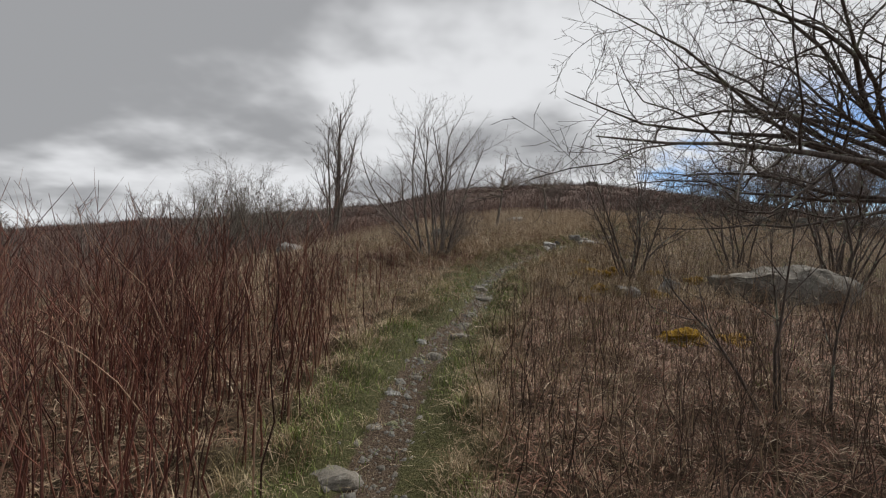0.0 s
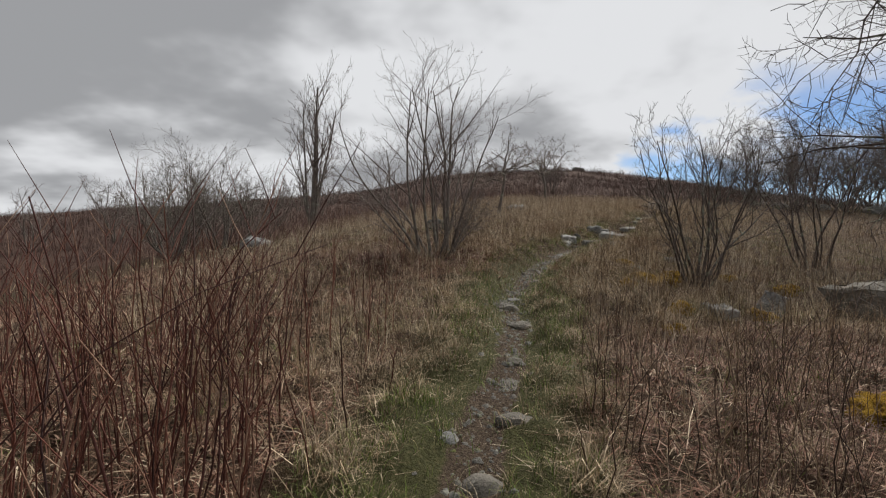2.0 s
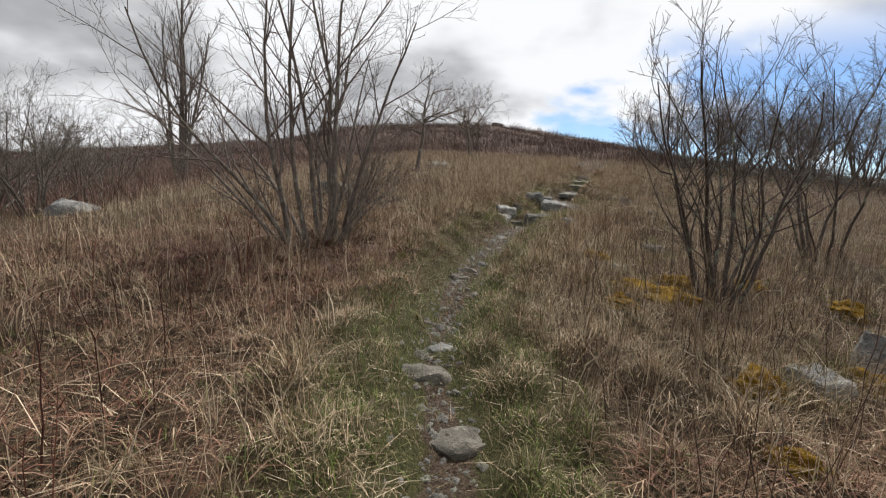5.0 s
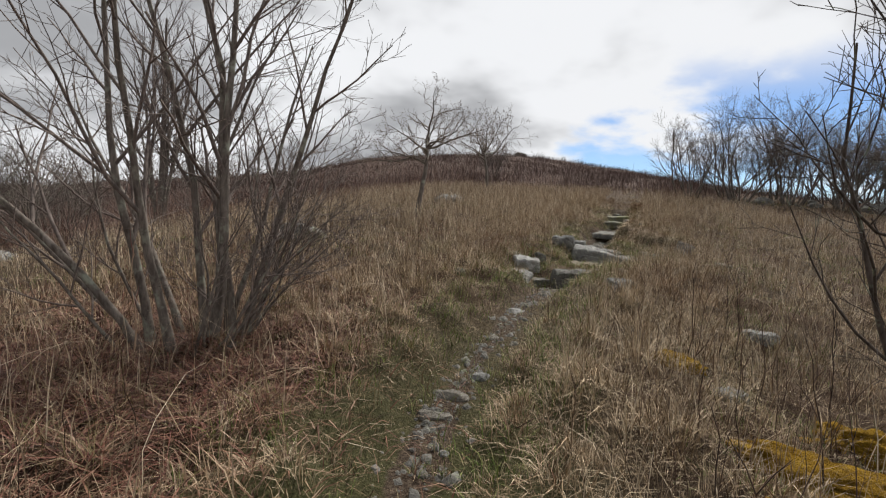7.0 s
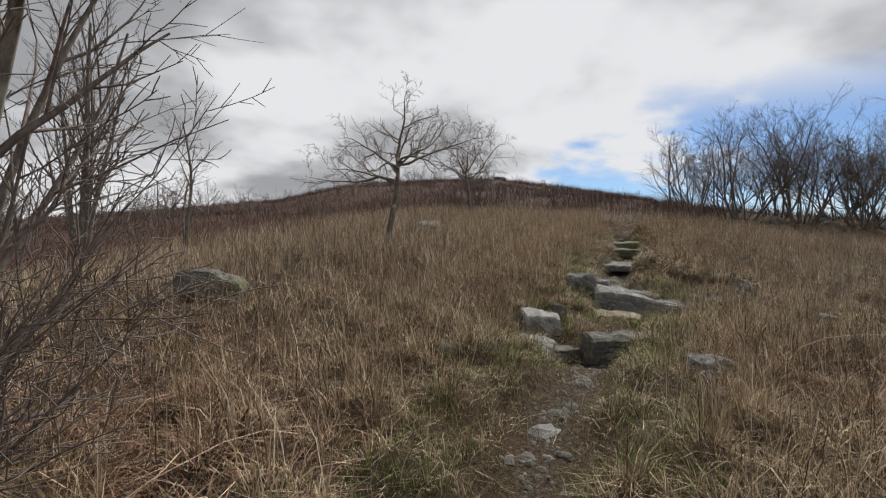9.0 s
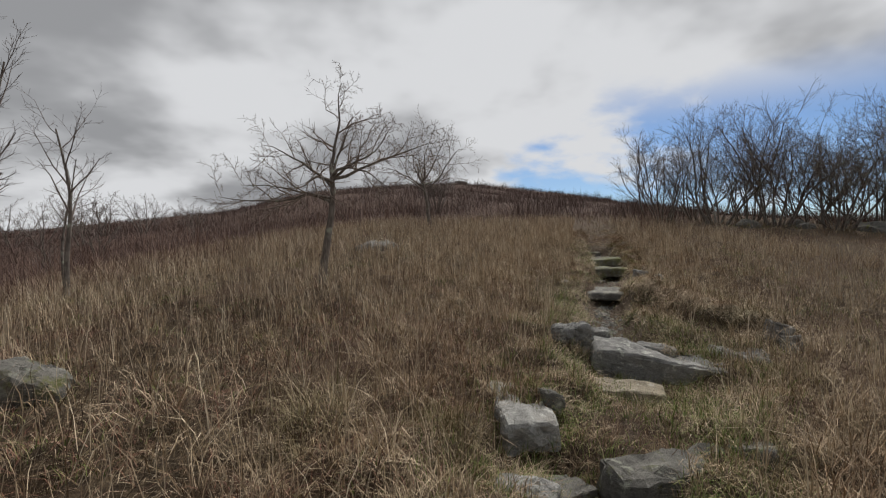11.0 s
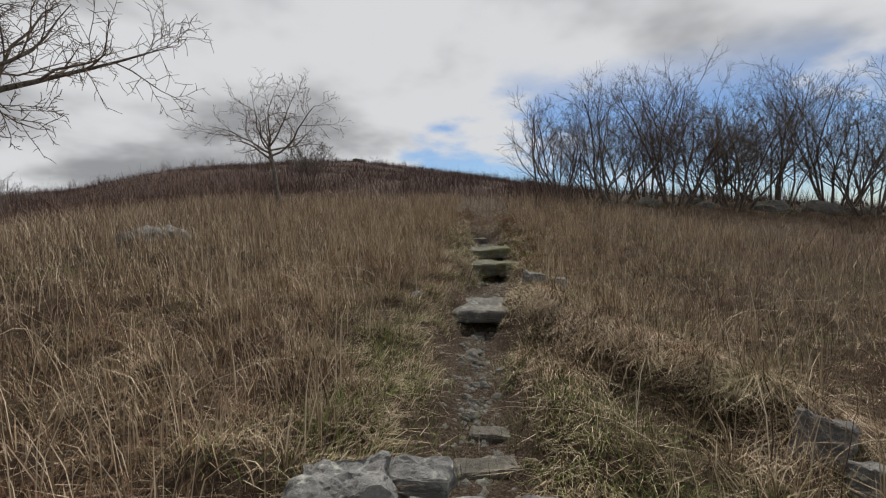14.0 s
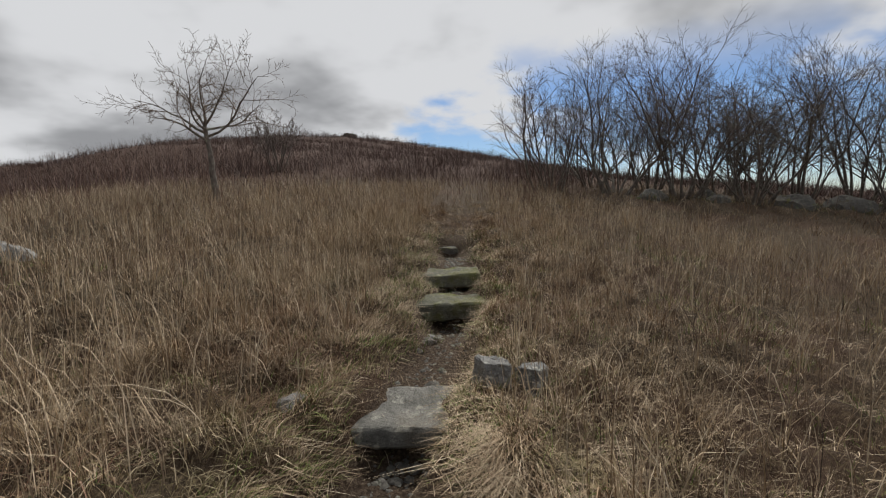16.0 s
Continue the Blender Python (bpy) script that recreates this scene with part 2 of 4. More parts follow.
def tussock(x, y):
    """Domes of turf a hand or two wide, with clefts between."""
    return np.abs(np.sin(4.1 * x + 1.7 * y) * np.sin(4.7 * y - 2.3 * x + 0.8)) + 0.7 * np.abs(np.sin(7.3 * x - 4.1 * y + 2) * np.sin(6.1 * y + 3.7 * x))


def roll(x, y):
    """Fine unevenness of the turf."""
    return (0.075 * tussock(x, y) - 0.04 + 0.035 * np.sin(1.9 * x + 0.7 * y) * np.sin(1.3 * y - 0.6 * x + 1) + 0.022 * np.sin(4.3 * x - 2.1 * y + 2) * np.sin(3.7 * y + 1.2 * x)
            + 0.012 * np.sin(9.1 * x + 5 * y) * np.sin(8.3 * y - 3.3 * x))


LIP_Y, LIP_OFF = [16.6, 17.1, 17.6, 18.3, 19.4, 20.0], [1.6, 1.38, 1.15, 0.8, 0.42, 0.36]


def ground_z(x, y):
    x, y = np.asarray(x, float), np.asarray(y, float)
    z = -0.03 - 0.016 * x + 0.12 * y
    v = -0.956 * (x - 1.5) + 0.292 * (y - 10)
    left = np.maximum(v - 1.0, 0)
    z = z - 6.0 * left**2 / (left**2 + 330) - 0.06 * np.maximum(left - 30, 0)
    z = z + bump(x, y, 24, 29, 11, 0.55) + bump(x, y, 5.9, 14.5, 1.3, 0.15)
    # the brushy hill behind: its skyline as a rise in degrees for each bearing
    far = np.hypot(x - 3, y - 12)
    bearing = np.degrees(np.arctan2(x - 3, y - 12))
    skyline = np.interp(bearing, [-180, -90, -45, -32, -21, -12, -8, -5, -1.5, 4, 10, 17, 24, 31, 36, 45, 60, 90, 180], [-5, -4, -0.6, 0.9, 2.1, 3.3, 4.0, 4.75, 5.5, 6.25, 6.75, 6.75, 5.9, 5.0, 3.9, 2.4, 1.0, -2, -5])
    hill = 2.7 + far * np.tan(np.radians(skyline - 1.1 * np.clip(1 - far / 128, 0, 1)))
    k = step_up(far, 24, 62)
    z = z * (1 - k) + hill * k
    back = np.maximum(far - 128, 0)
    z = z - 0.5 * back**2 / (back + 40)
    z = np.maximum(z, -70)
    z = z + step_up(far, 20, 60) * (0.5 * np.sin(x * 0.13 + 1) * np.sin(y * 0.11) + 0.25 * np.sin(x * 0.31 + y * 0.2))
    off = trail_off(x, y)
    # the tread drops below each step and lies flush behind it
    along = y + 0.25 * (x - trail_x(y))
    deep = np.interp(along, [-2, 5, 8, 10, 14, 14.9, 15.15, 16, 16.6, 17.5, 19.6, 19.93, 20.12, 20.4, 21.9, 22.0, 22.25, 22.75, 22.9, 23.1, 24.4, 24.6, 24.8, 27],
                     [0.06, 0.08, 0.16, 0.18, 0.16, 0.18, 0.07, 0.05, 0.08, 0.3, 0.36, 0.38, 0.2, 0.22, 0.36, 0.36, 0.2, 0.28, 0.28, 0.14, 0.26, 0.26, 0.1, 0.0])
    wide = np.interp(y, [0, 8, 16, 18, 24], [0.42, 0.4, 0.55, 0.46, 0.44])
    z = z - deep * (1 - step_up(np.abs(off), 0.25 * wide, 1.15 * wide))
    # the grassy lip on the right of the washed-out stretch
    lip = np.interp(y, LIP_Y, LIP_OFF)
    here = step_up(y, 16.5, 17.1) * (1 - step_up(y, 19.2, 20.2))
    z = z + here * (0.17 * np.exp(-((off - lip - 0.2) / 0.24) ** 2) - 0.08 * np.exp(-((off - lip + 0.22) / 0.22) ** 2))
    # the hollow between the lower steps
    z = z - bump(x, y, 4.7, 16.95, 0.36, 0.1) - bump(x, y, 5.35, 16.3, 0.62, 0.24) - bump(x, y, 4.6, 16.2, 0.6, 0.1) - bump(x, y, 3.5, 15.35, 0.42, 0.24)
    # hollows worn out below the steps
    for hx, hy, deep_in in ((8.25, 21.75, 0.06), (8.8, 22.75, 0.05), (9.6, 24.5, 0.08)):
        z = z - bump(x, y, hx, hy, 0.3, deep_in)
    return z + roll(x, y) * (1 - 0.7 * (np.abs(off) < 0.3))

# ---- mesh helpers ----
def sheet(name, verts, faces, mat):
    """A mesh object from arrays of places and of equal-sided faces."""
    me = bpy.data.meshes.new(name)
    verts, faces = np.asarray(verts, np.float32), [np.asarray(f, np.int32) for f in faces if len(f)]
    me.vertices.add(len(verts))
    me.vertices.foreach_set("co", verts.ravel())
    corners = np.concatenate([f.ravel() for f in faces])
    sizes = np.concatenate([np.full(len(f), f.shape[1], np.int32) for f in faces])
    me.loops.add(len(corners))
    me.loops.foreach_set("vertex_index", corners)
    me.polygons.add(len(sizes))
    me.polygons.foreach_set("loop_start", np.concatenate([[0], np.cumsum(sizes)[:-1]]).astype(np.int32))
    me.update(calc_edges=True)
    me.validate()
    me.materials.append(mat)
    return new(name, me)


def blades(name, x, y, high, lean, wide, mat, sink=0.02, arch=0.35, seed=1, mid_wide=0.8, turn=None, bent=True):
    """Pointed blades rooted in the ground, bent or straight, as one mesh."""
    rng = np.random.default_rng(seed)
    n = len(x)
    z = ground_z(x, y) - sink
    a = rng.uniform(0, 2 * np.pi, n) if turn is None else turn
    b = np.stack([np.cos(a), np.sin(a)], 1)
    w = a + np.pi / 2 + rng.normal(0, 0.5, n)
    side = np.stack([np.cos(w), np.sin(w)], 1) * (wide / 2)[:, None]
    root = np.stack([x, y], 1)

    def ring(k, width):
        mid = root + b * (high * lean * k**1.8)[:, None]
        up = z + high * (k - arch * lean * k * k)
        return [np.column_stack([mid + side * width * s, up]) for s in ((-1, 1) if width else (0,))]

    if not bent:
        return sheet(name, np.stack(ring(0.0, 1.0) + ring(1.0, 0), 1).reshape(-1, 3), [np.arange(n)[:, None] * 3 + np.array([[0, 1, 2]])], mat)
    rows = ring(0.0, 1.0) + ring(0.5, mid_wide) + ring(1.0, 0)
    verts = np.stack(rows, 1).reshape(-1, 3)
    i = np.arange(n)[:, None] * 5
    return sheet(name, verts, [i + np.array([[0, 1, 3, 2]]), i + np.array([[2, 3, 4]])], mat)


def tubes(polys, radii, sides):
    """Round tubes round polylines of equal count: places and faces."""
    p, r = np.asarray(polys, float), np.asarray(radii, float)
    n, k, _ = p.shape
    t = np.gradient(p, axis=1)
    t /= np.linalg.norm(t, axis=2, keepdims=True) + 1e-9
    ref = np.where(np.abs(t[:, :1, 2:3]) < 0.8, np.array([[[0, 0, 1.0]]]), np.array([[[1.0, 0, 0]]]))
    u = np.cross(t, ref)
    u /= np.linalg.norm(u, axis=2, keepdims=True) + 1e-9
    v = np.cross(t, u)
    a = np.arange(sides) * 2 * np.pi / sides
    ring = u[:, :, None] * np.cos(a)[None, None, :, None] + v[:, :, None] * np.sin(a)[None, None, :, None]
    verts = (p[:, :, None] + ring * r[:, :, None, None]).reshape(-1, 3)
    j, i, b = np.meshgrid(np.arange(sides), np.arange(k - 1), np.arange(n), indexing="ij")
    at = lambda jj, ii: (b * k + ii) * sides + jj % sides
    faces = np.stack([at(j, i), at(j + 1, i), at(j + 1, i + 1), at(j, i + 1)], -1).reshape(-1, 4)
    return verts, faces


def tube_part(name, branches, sides, mat, parent, label=""):
    verts, faces = tubes([b[0] for b in branches], [b[1] for b in branches], sides)
    ob = sheet(name, verts, [faces], mat)
    ob.data.polygons.foreach_set("use_smooth", np.ones(len(faces), bool))
    ob.parent = parent
    return tagged(ob, label)


def part(name, bm, mat, parent=None, label=""):
    me = bpy.data.meshes.new(name)
    bm.to_mesh(me)
    bm.free()
    me.materials.append(mat)
    ob = new(name, me)
    ob.parent = parent
    return tagged(ob, label)


# ---- ground ----
def graded(lo, hi, fine_lo, fine_hi, step, growth):
    inner = list(np.arange(fine_lo, fine_hi, step))
    up, d, v = [], step, inner[-1]
    while v < hi:
        d *= growth
        v += d
        up.append(v)
    down, d, v = [], step, inner[0]
    while v > lo:
        d *= growth
        v -= d
        down.append(v)
    return np.array(down[::-1] + inner + up)


gx, gy = graded(-3500, 3500, -3, 10.5, 0.085, 1.1), graded(-3500, 3500, 2, 26, 0.085, 1.1)
mx, my = np.meshgrid(gx, gy)
mz = ground_z(mx, my)
nx, ny = len(gx), len(gy)
ii, jj = np.meshgrid(np.arange(nx - 1), np.arange(ny - 1))
q = (jj * nx + ii).ravel()
ground = sheet("ground", np.stack([mx, my, mz], -1).reshape(-1, 3), [np.stack([q, q + 1, q + nx + 1, q + nx], 1)], EARTH)
ground.data.polygons.foreach_set("use_smooth", np.ones(len(ground.data.polygons), bool))
tagged(ground, "sloping hillside of dry grass litter with a worn earth trail", "ground", kind="structure")
off = np.abs(trail_off(mx, my))
bare = np.interp(my, [-2, 4, 6, 8, 9.5, 11, 12.5, 13.5, 15, 15.3, 16.8, 17.2, 24, 27], [0.16, 0.18, 0.2, 0.15, 0.05, 0.13, 0.05, 0.13, 0.14, 0.03, 0.05, 0.32, 0.22, 0.1])
worn = (1 - step_up(off, bare * 0.55, bare * 1.35)) * (1 - step_up(my, 24.4, 25.4))
soft = (1 - step_up(off, 0.5, 1.15)) * (1 - step_up(my, 10, 15)) * step_up(my, -2, 1) * 0.8
heathy = step_up(np.hypot(mx - 5, my - 14) - 2 * step_up(mx, 7, 12) + 6 * step_up(-mx, -1, 5), 19, 28)
for key, values in (("wear", worn), ("lush", soft), ("heath", heathy)):
    ground.data.attributes.new(key, "FLOAT", "POINT").data.foreach_set("value", values.astype(np.float32).ravel())


# ---- stones ----
ROCKS = []


def stone(name, x, y, size, turn=0, tilt=(0, 0), mat=None, label="", lift=0.3, seed=0, blocky=0.6, group="", z=None, cuts=3):
    """A weathered stone of width, depth and height, sunk into the ground. blocky: 0 a cobble, 1 a split slab."""
    rng = random.Random(seed)
    shift = Vector((rng.uniform(-50, 50), rng.uniform(-50, 50), rng.uniform(-50, 50)))
    w, d, h = size
    bm = bmesh.new()
    # split faces: the hull of a skewed box with chipped corners, or of a rounded lump
    for i in range(34 if blocky <= 0.6 else 0):
        u, a = 2 * (i + 0.5) / 34 - 1, i * 2.4 + rng.uniform(-0.3, 0.3)
        q = (1 - abs(u) ** 2.6) ** (1 / 2.6) * rng.uniform(0.42, 0.52)
        bm.verts.new((q * math.cos(a) * w, q * math.sin(a) * d, u * rng.uniform(0.42, 0.52) * h))
    for cx in (-1, 1) if blocky > 0.6 else ():
        for cy in (-1, 1):
            for cz in (-1, 1):
                cut = (1 - blocky) * 0.8 + 0.16
                for _ in range(2):
                    bm.verts.new((cx * (0.5 - rng.uniform(0, cut) * (0.5 if cz > 0 else 0.2)) * w, cy * (0.5 - rng.uniform(0, cut) * (0.55 if cz > 0 else 0.2)) * d, cz * (0.5 - rng.uniform(0, cut) * 0.25) * h))
    for _ in range(3 if 0.6 < blocky < 0.78 else 0):
        a = rng.uniform(0, 6.283)
        bm.verts.new((0.55 * w * math.cos(a), 0.55 * d * math.sin(a), rng.uniform(-0.3, 0.25) * h))
    hull = bmesh.ops.convex_hull(bm, input=bm.verts[:])
    loose = [v for v in bm.verts if not v.link_faces]
    bmesh.ops.delete(bm, geom=loose, context="VERTS")
    bmesh.ops.dissolve_limit(bm, angle_limit=0.2, verts=bm.verts[:], edges=bm.edges[:])
    bmesh.ops.remove_doubles(bm, verts=bm.verts[:], dist=0.06 * max(w, d))
    bmesh.ops.bevel(bm, geom=bm.edges[:], offset=0.035 * min(max(w, h), 0.5), segments=1, affect="EDGES", profile=0.5, clamp_overlap=True)
    bmesh.ops.triangulate(bm, faces=bm.faces[:])
    fine = max(w, d) / (15 if cuts > 3 else 9 if cuts > 2 else 4)
    for _ in range(6):
        long = [e for e in bm.edges if e.calc_length() > fine]
        if not long:
            break
        bmesh.ops.subdivide_edges(bm, edges=long, cuts=1)
        bmesh.ops.triangulate(bm, faces=[f for f in bm.faces if len(f.verts) > 3])
    bm.normal_update()
    m = max(w, d, h)
    rough = min(m, 2.2 * min(w, d, h)) if blocky > 0.6 else m
    for v in bm.verts:
        big = noise.noise(v.co * (2.2 / m) + shift) * 0.09 + noise.noise(v.co * (6 / m) + shift) * 0.045 + noise.noise(v.co * (15 / m) + shift) * 0.022 + noise.noise(Vector((v.co.x, v.co.y, v.co.z * 3)) * (34 / m) + shift) * 0.012
        v.co += v.normal * (big + 0.007 * math.copysign(1, noise.noise(v.co * (9 / m) - shift)) * (blocky > 0.6)) * rough
        v.co = Vector((max(-0.62 * w, min(0.62 * w, v.co.x)), max(-0.62 * d, min(0.62 * d, v.co.y)), max(-0.6 * h, min(0.58 * h, v.co.z))))
    ob = part(name, bm, mat or STONE)
    ob.data.polygons.foreach_set("use_smooth", np.ones(len(ob.data.polygons), bool))
    ob.data.set_sharp_from_angle(angle=radians(26))
    ob.matrix_world = pose(x, y, float(ground_z(x, y)) + h * (0.22 - lift) if z is None else z, tilt[0], tilt[1], turn)
    ROCKS.append((x, y, w, d, radians(turn)))
    return tagged(ob, label, "rock", group)


STEPS = "stone steps of the trail"
stone("step_stone", 4.15, 15.02, (0.84, 0.36, 0.46), -6, (4, 0), DARK_STONE, "dark grey stone block set across the trail as a riser", 0.25, 11, 0.8, STEPS, z=1.51)
stone("step_stone", 3.55, 15.22, (0.3, 0.3, 0.3), 20, (0, 0), DARK_STONE, "small dark stone wedged beside the riser block", 0.3, 12, 0.75, STEPS, z=1.44)
stone("step_stone", 4.66, 14.98, (0.26, 0.3, 0.36), 40, (0, 5), DARK_STONE, "dark split stone at the end of the riser", 0.3, 13, 0.75, STEPS, z=1.6)
stone("rock", 3.6, 15.93, (0.38, 0.78, 0.36), -12, (4, 5), PALE_STONE, "pale grey block of stone tilted beside the step", 0.15, 14, 0.9, z=1.66, cuts=4)
stone("rock", 3.84, 16.0, (0.15, 0.34, 0.46), 0, (-8, 6), DARK_STONE, "dark upright stone leaning on the pale block", 0.15, 54, 0.82, z=1.66)
stone("rock", 3.18, 15.08, (0.36, 0.3, 0.3), -25, (26, 18), PALE_STONE, "pale wedge of stone leaning in the grass", 0.2, 15, 0.8, z=1.54)
stone("step_stone", 4.8, 16.52, (0.86, 0.34, 0.2), -28, (3, 2), TAN_STONE, "flat tan slab laid as a tread", 0.25, 16, 0.9, STEPS, z=1.6, cuts=4)
stone("step_stone", 5.48, 16.76, (1.42, 0.42, 0.46), -36, (6, 7), STONE, "long grey slab with lichen lying across the trail", 0.3, 17, 0.9, STEPS, cuts=5, z=1.66)
stone("rock", 4.84, 17.3, (0.36, 0.36, 0.68), -22, (4, -9), STONE, "upright grey boulder with lichen at the slab's end", 0.25, 18, 0.8, z=1.79, cuts=4)
stone("rock", 5.12, 17.36, (0.3, 0.18, 0.14), -30, (4, 0), STONE, "flat grey chip wedged behind the upright boulder", 0.25, 118, 0.85, z=1.98)
stone("rock", 5.62, 17.0, (0.42, 0.16, 0.12), -34, (4, 5), STONE, "thin split flake lying against the long slab", 0.25, 119, 0.92, z=1.84)
stone("rock", 5.9, 16.76, (0.22, 0.2, 0.2), 10, (0, 6), STONE, "grey stone half buried beside the long slab", 0.35, 19, 0.7, z=1.74)
stone("rock", 6.22, 16.56, (0.54, 0.3, 0.24), -36, (6, 4), STONE, "grey stone half buried in dry grass", 0.35, 20, 0.8, z=1.77)
stone("rock", 6.96, 16.78, (0.25, 0.22, 0.28), 25, (12, 14), STONE, "angular grey rock poking out of the grass", 0.2, 21, 0.75, z=1.95)
stone("rock", 6.84, 16.5, (0.18, 0.17, 0.18), 65, (0, 10), STONE, "small angular rock in the grass", 0.25, 22, 0.7, z=1.92)

stone("flat_stone", 5.72, 17.75, (0.5, 0.2, 0.1), -18, (0, 0), FLAT_STONE, "thin flat stone bedded in the trail", 0.35, 24, 0.9, STEPS)
stone("flat_stone", 5.95, 18.05, (0.36, 0.18, 0.1), -30, (0, 4), FLAT_STONE, "thin flat stone bedded in the trail", 0.35, 25, 0.9, STEPS)
stone("step_stone", 7.03, 20.18, (1.02, 0.62, 0.12), -24, (6, 1), SLAB_STONE, "broad flat grey slab forming a step", 0.05, 26, 0.93, STEPS, cuts=4, z=2.08)
stone("rock", 7.54, 19.8, (0.2, 0.2, 0.56), -10, (-4, 8), STONE, "upright pointed grey rock beside the step", 0.2, 27, 0.86, z=2.22)
stone("rock", 7.84, 19.78, (0.2, 0.2, 0.32), 30, (0, 8), STONE, "rough grey rock beside the step", 0.25, 28, 0.72, z=2.24)
stone("rock", 6.36, 20.2, (0.26, 0.22, 0.2), 0, (10, 6), STONE, "lichened rock hidden in the grass", 0.3, 29, 0.6, z=2.24)
stone("step_stone", 8.36, 21.98, (0.92, 0.46, 0.2), -18, (4, 0), MOSSY_STONE, "mossy stone slab forming a step", 0.1, 30, 0.96, STEPS, z=2.31)
stone("step_stone", 8.78, 22.8, (0.92, 0.44, 0.18), -20, (4, 0), MOSSY_STONE, "mossy stone slab forming an upper step", 0.05, 31, 0.96, STEPS, z=2.49)
stone("step_stone", 9.72, 24.85, (0.62, 0.36, 0.18), -24, (3, 2), DARK_STONE, "dark slab under turf at the top of the steps", 0.1, 32, 0.94, STEPS, z=2.6)
stone("boulder", 6.5, 8.9, (3.1, 1.5, 1.1), 4, (3, 5), FLAT_STONE, "long low grey boulder in the grass", 0.14, 40, 0.5, cuts=6)
stone("boulder", 0.0, 16.9, (0.8, 0.6, 0.56), 10, (0, 4), DARK_STONE, "grey boulder with a flat top in the meadow", 0.14, 41, 0.6, cuts=4)
stone("boulder", 3.72, 24.4, (1.1, 0.7, 0.5), 0, (0, -3), STONE, "low grey boulder among tall dry grass", 0.2, 42, 0.55, cuts=4)
stone("boulder", -5.85, 18.5, (1.2, 0.8, 0.75), 20, (5, 8), STONE, "grey boulder among the brush", 0.2, 43, 0.6, cuts=4)
stone("boulder", -5.3, 25.3, (1.2, 0.7, 0.6), 0, (0, 0), STONE, "grey boulder beside the tall tree", 0.2, 44, 0.6)
stone("rock", 4.35, 8.8, (0.36, 0.3, 0.44), 35, (10, 20), STONE, "angular grey rock in mossy ground", 0.2, 45, 0.7)
stone("rock", 3.4, 8.5, (0.42, 0.34, 0.26), 10, (8, 4), STONE, "grey rock in mossy ground", 0.25, 46, 0.7)
stone("rock", 3.55, 11.3, (0.2, 0.16, 0.12), 15, (0, 0), STONE, "flat grey rock in the grass", 0.3, 48, 0.7)
stone("rock", 2.3, 14.7, (0.2, 0.16, 0.22), 0, (8, 0), MOSSY_STONE, "small grey rock in the grass", 0.3, 49, 0.6)
stone("rock", 4.25, 14.1, (0.4, 0.26, 0.2), 12, (0, 4), STONE, "flat grey rock in dry grass", 0.3, 50, 0.8)
stone("rock", 6.4, 15.0, (0.28, 0.24, 0.26), 30, (0, 8), STONE, "small grey rock in dry grass", 0.25, 51, 0.7)
stone("rock", 4.8, 12.5, (0.4, 0.3, 0.24), 30, (0, 8), STONE, "grey rock in the meadow", 0.25, 52, 0.7)
for i, (sx, sy, w) in enumerate(((18.2, 27.6, 1.3), (19.6, 26.4, 1.0), (21.2, 25.2, 1.4), (22.6, 24.6, 1.6), (24.0, 24.0, 1.2), (20.4, 27.4, 0.9))):
    stone("boulder", sx, sy, (w, w * 0.7, w * 0.55), i * 37, (4, -5), DARK_STONE, "dark grey boulder at the foot of the thicket", 0.3, 130 + i, 0.5, "boulders under the thicket", cuts=3)
stone("boulder", 39.4, 131.0, (3.0, 1.6, 1.1), 10, (4, 3), DARK_STONE, "dark rock outcrop on the hill crest", 0.0, 140, 0.7, "crest outcrops")
stone("rock", -0.35, 12.0, (0.16, 0.13, 0.12), 25, (0, 4), FLAT_STONE, "small pale rock at the shrub's foot", 0.2, 143, 0.7)
stone("rock", 0.1, 12.1, (0.14, 0.12, 0.12), 65, (4, 0), FLAT_STONE, "small pale rock at the shrub's foot", 0.2, 144, 0.7)
BEDDED = "flat stones bedded in the trail"
k = 60
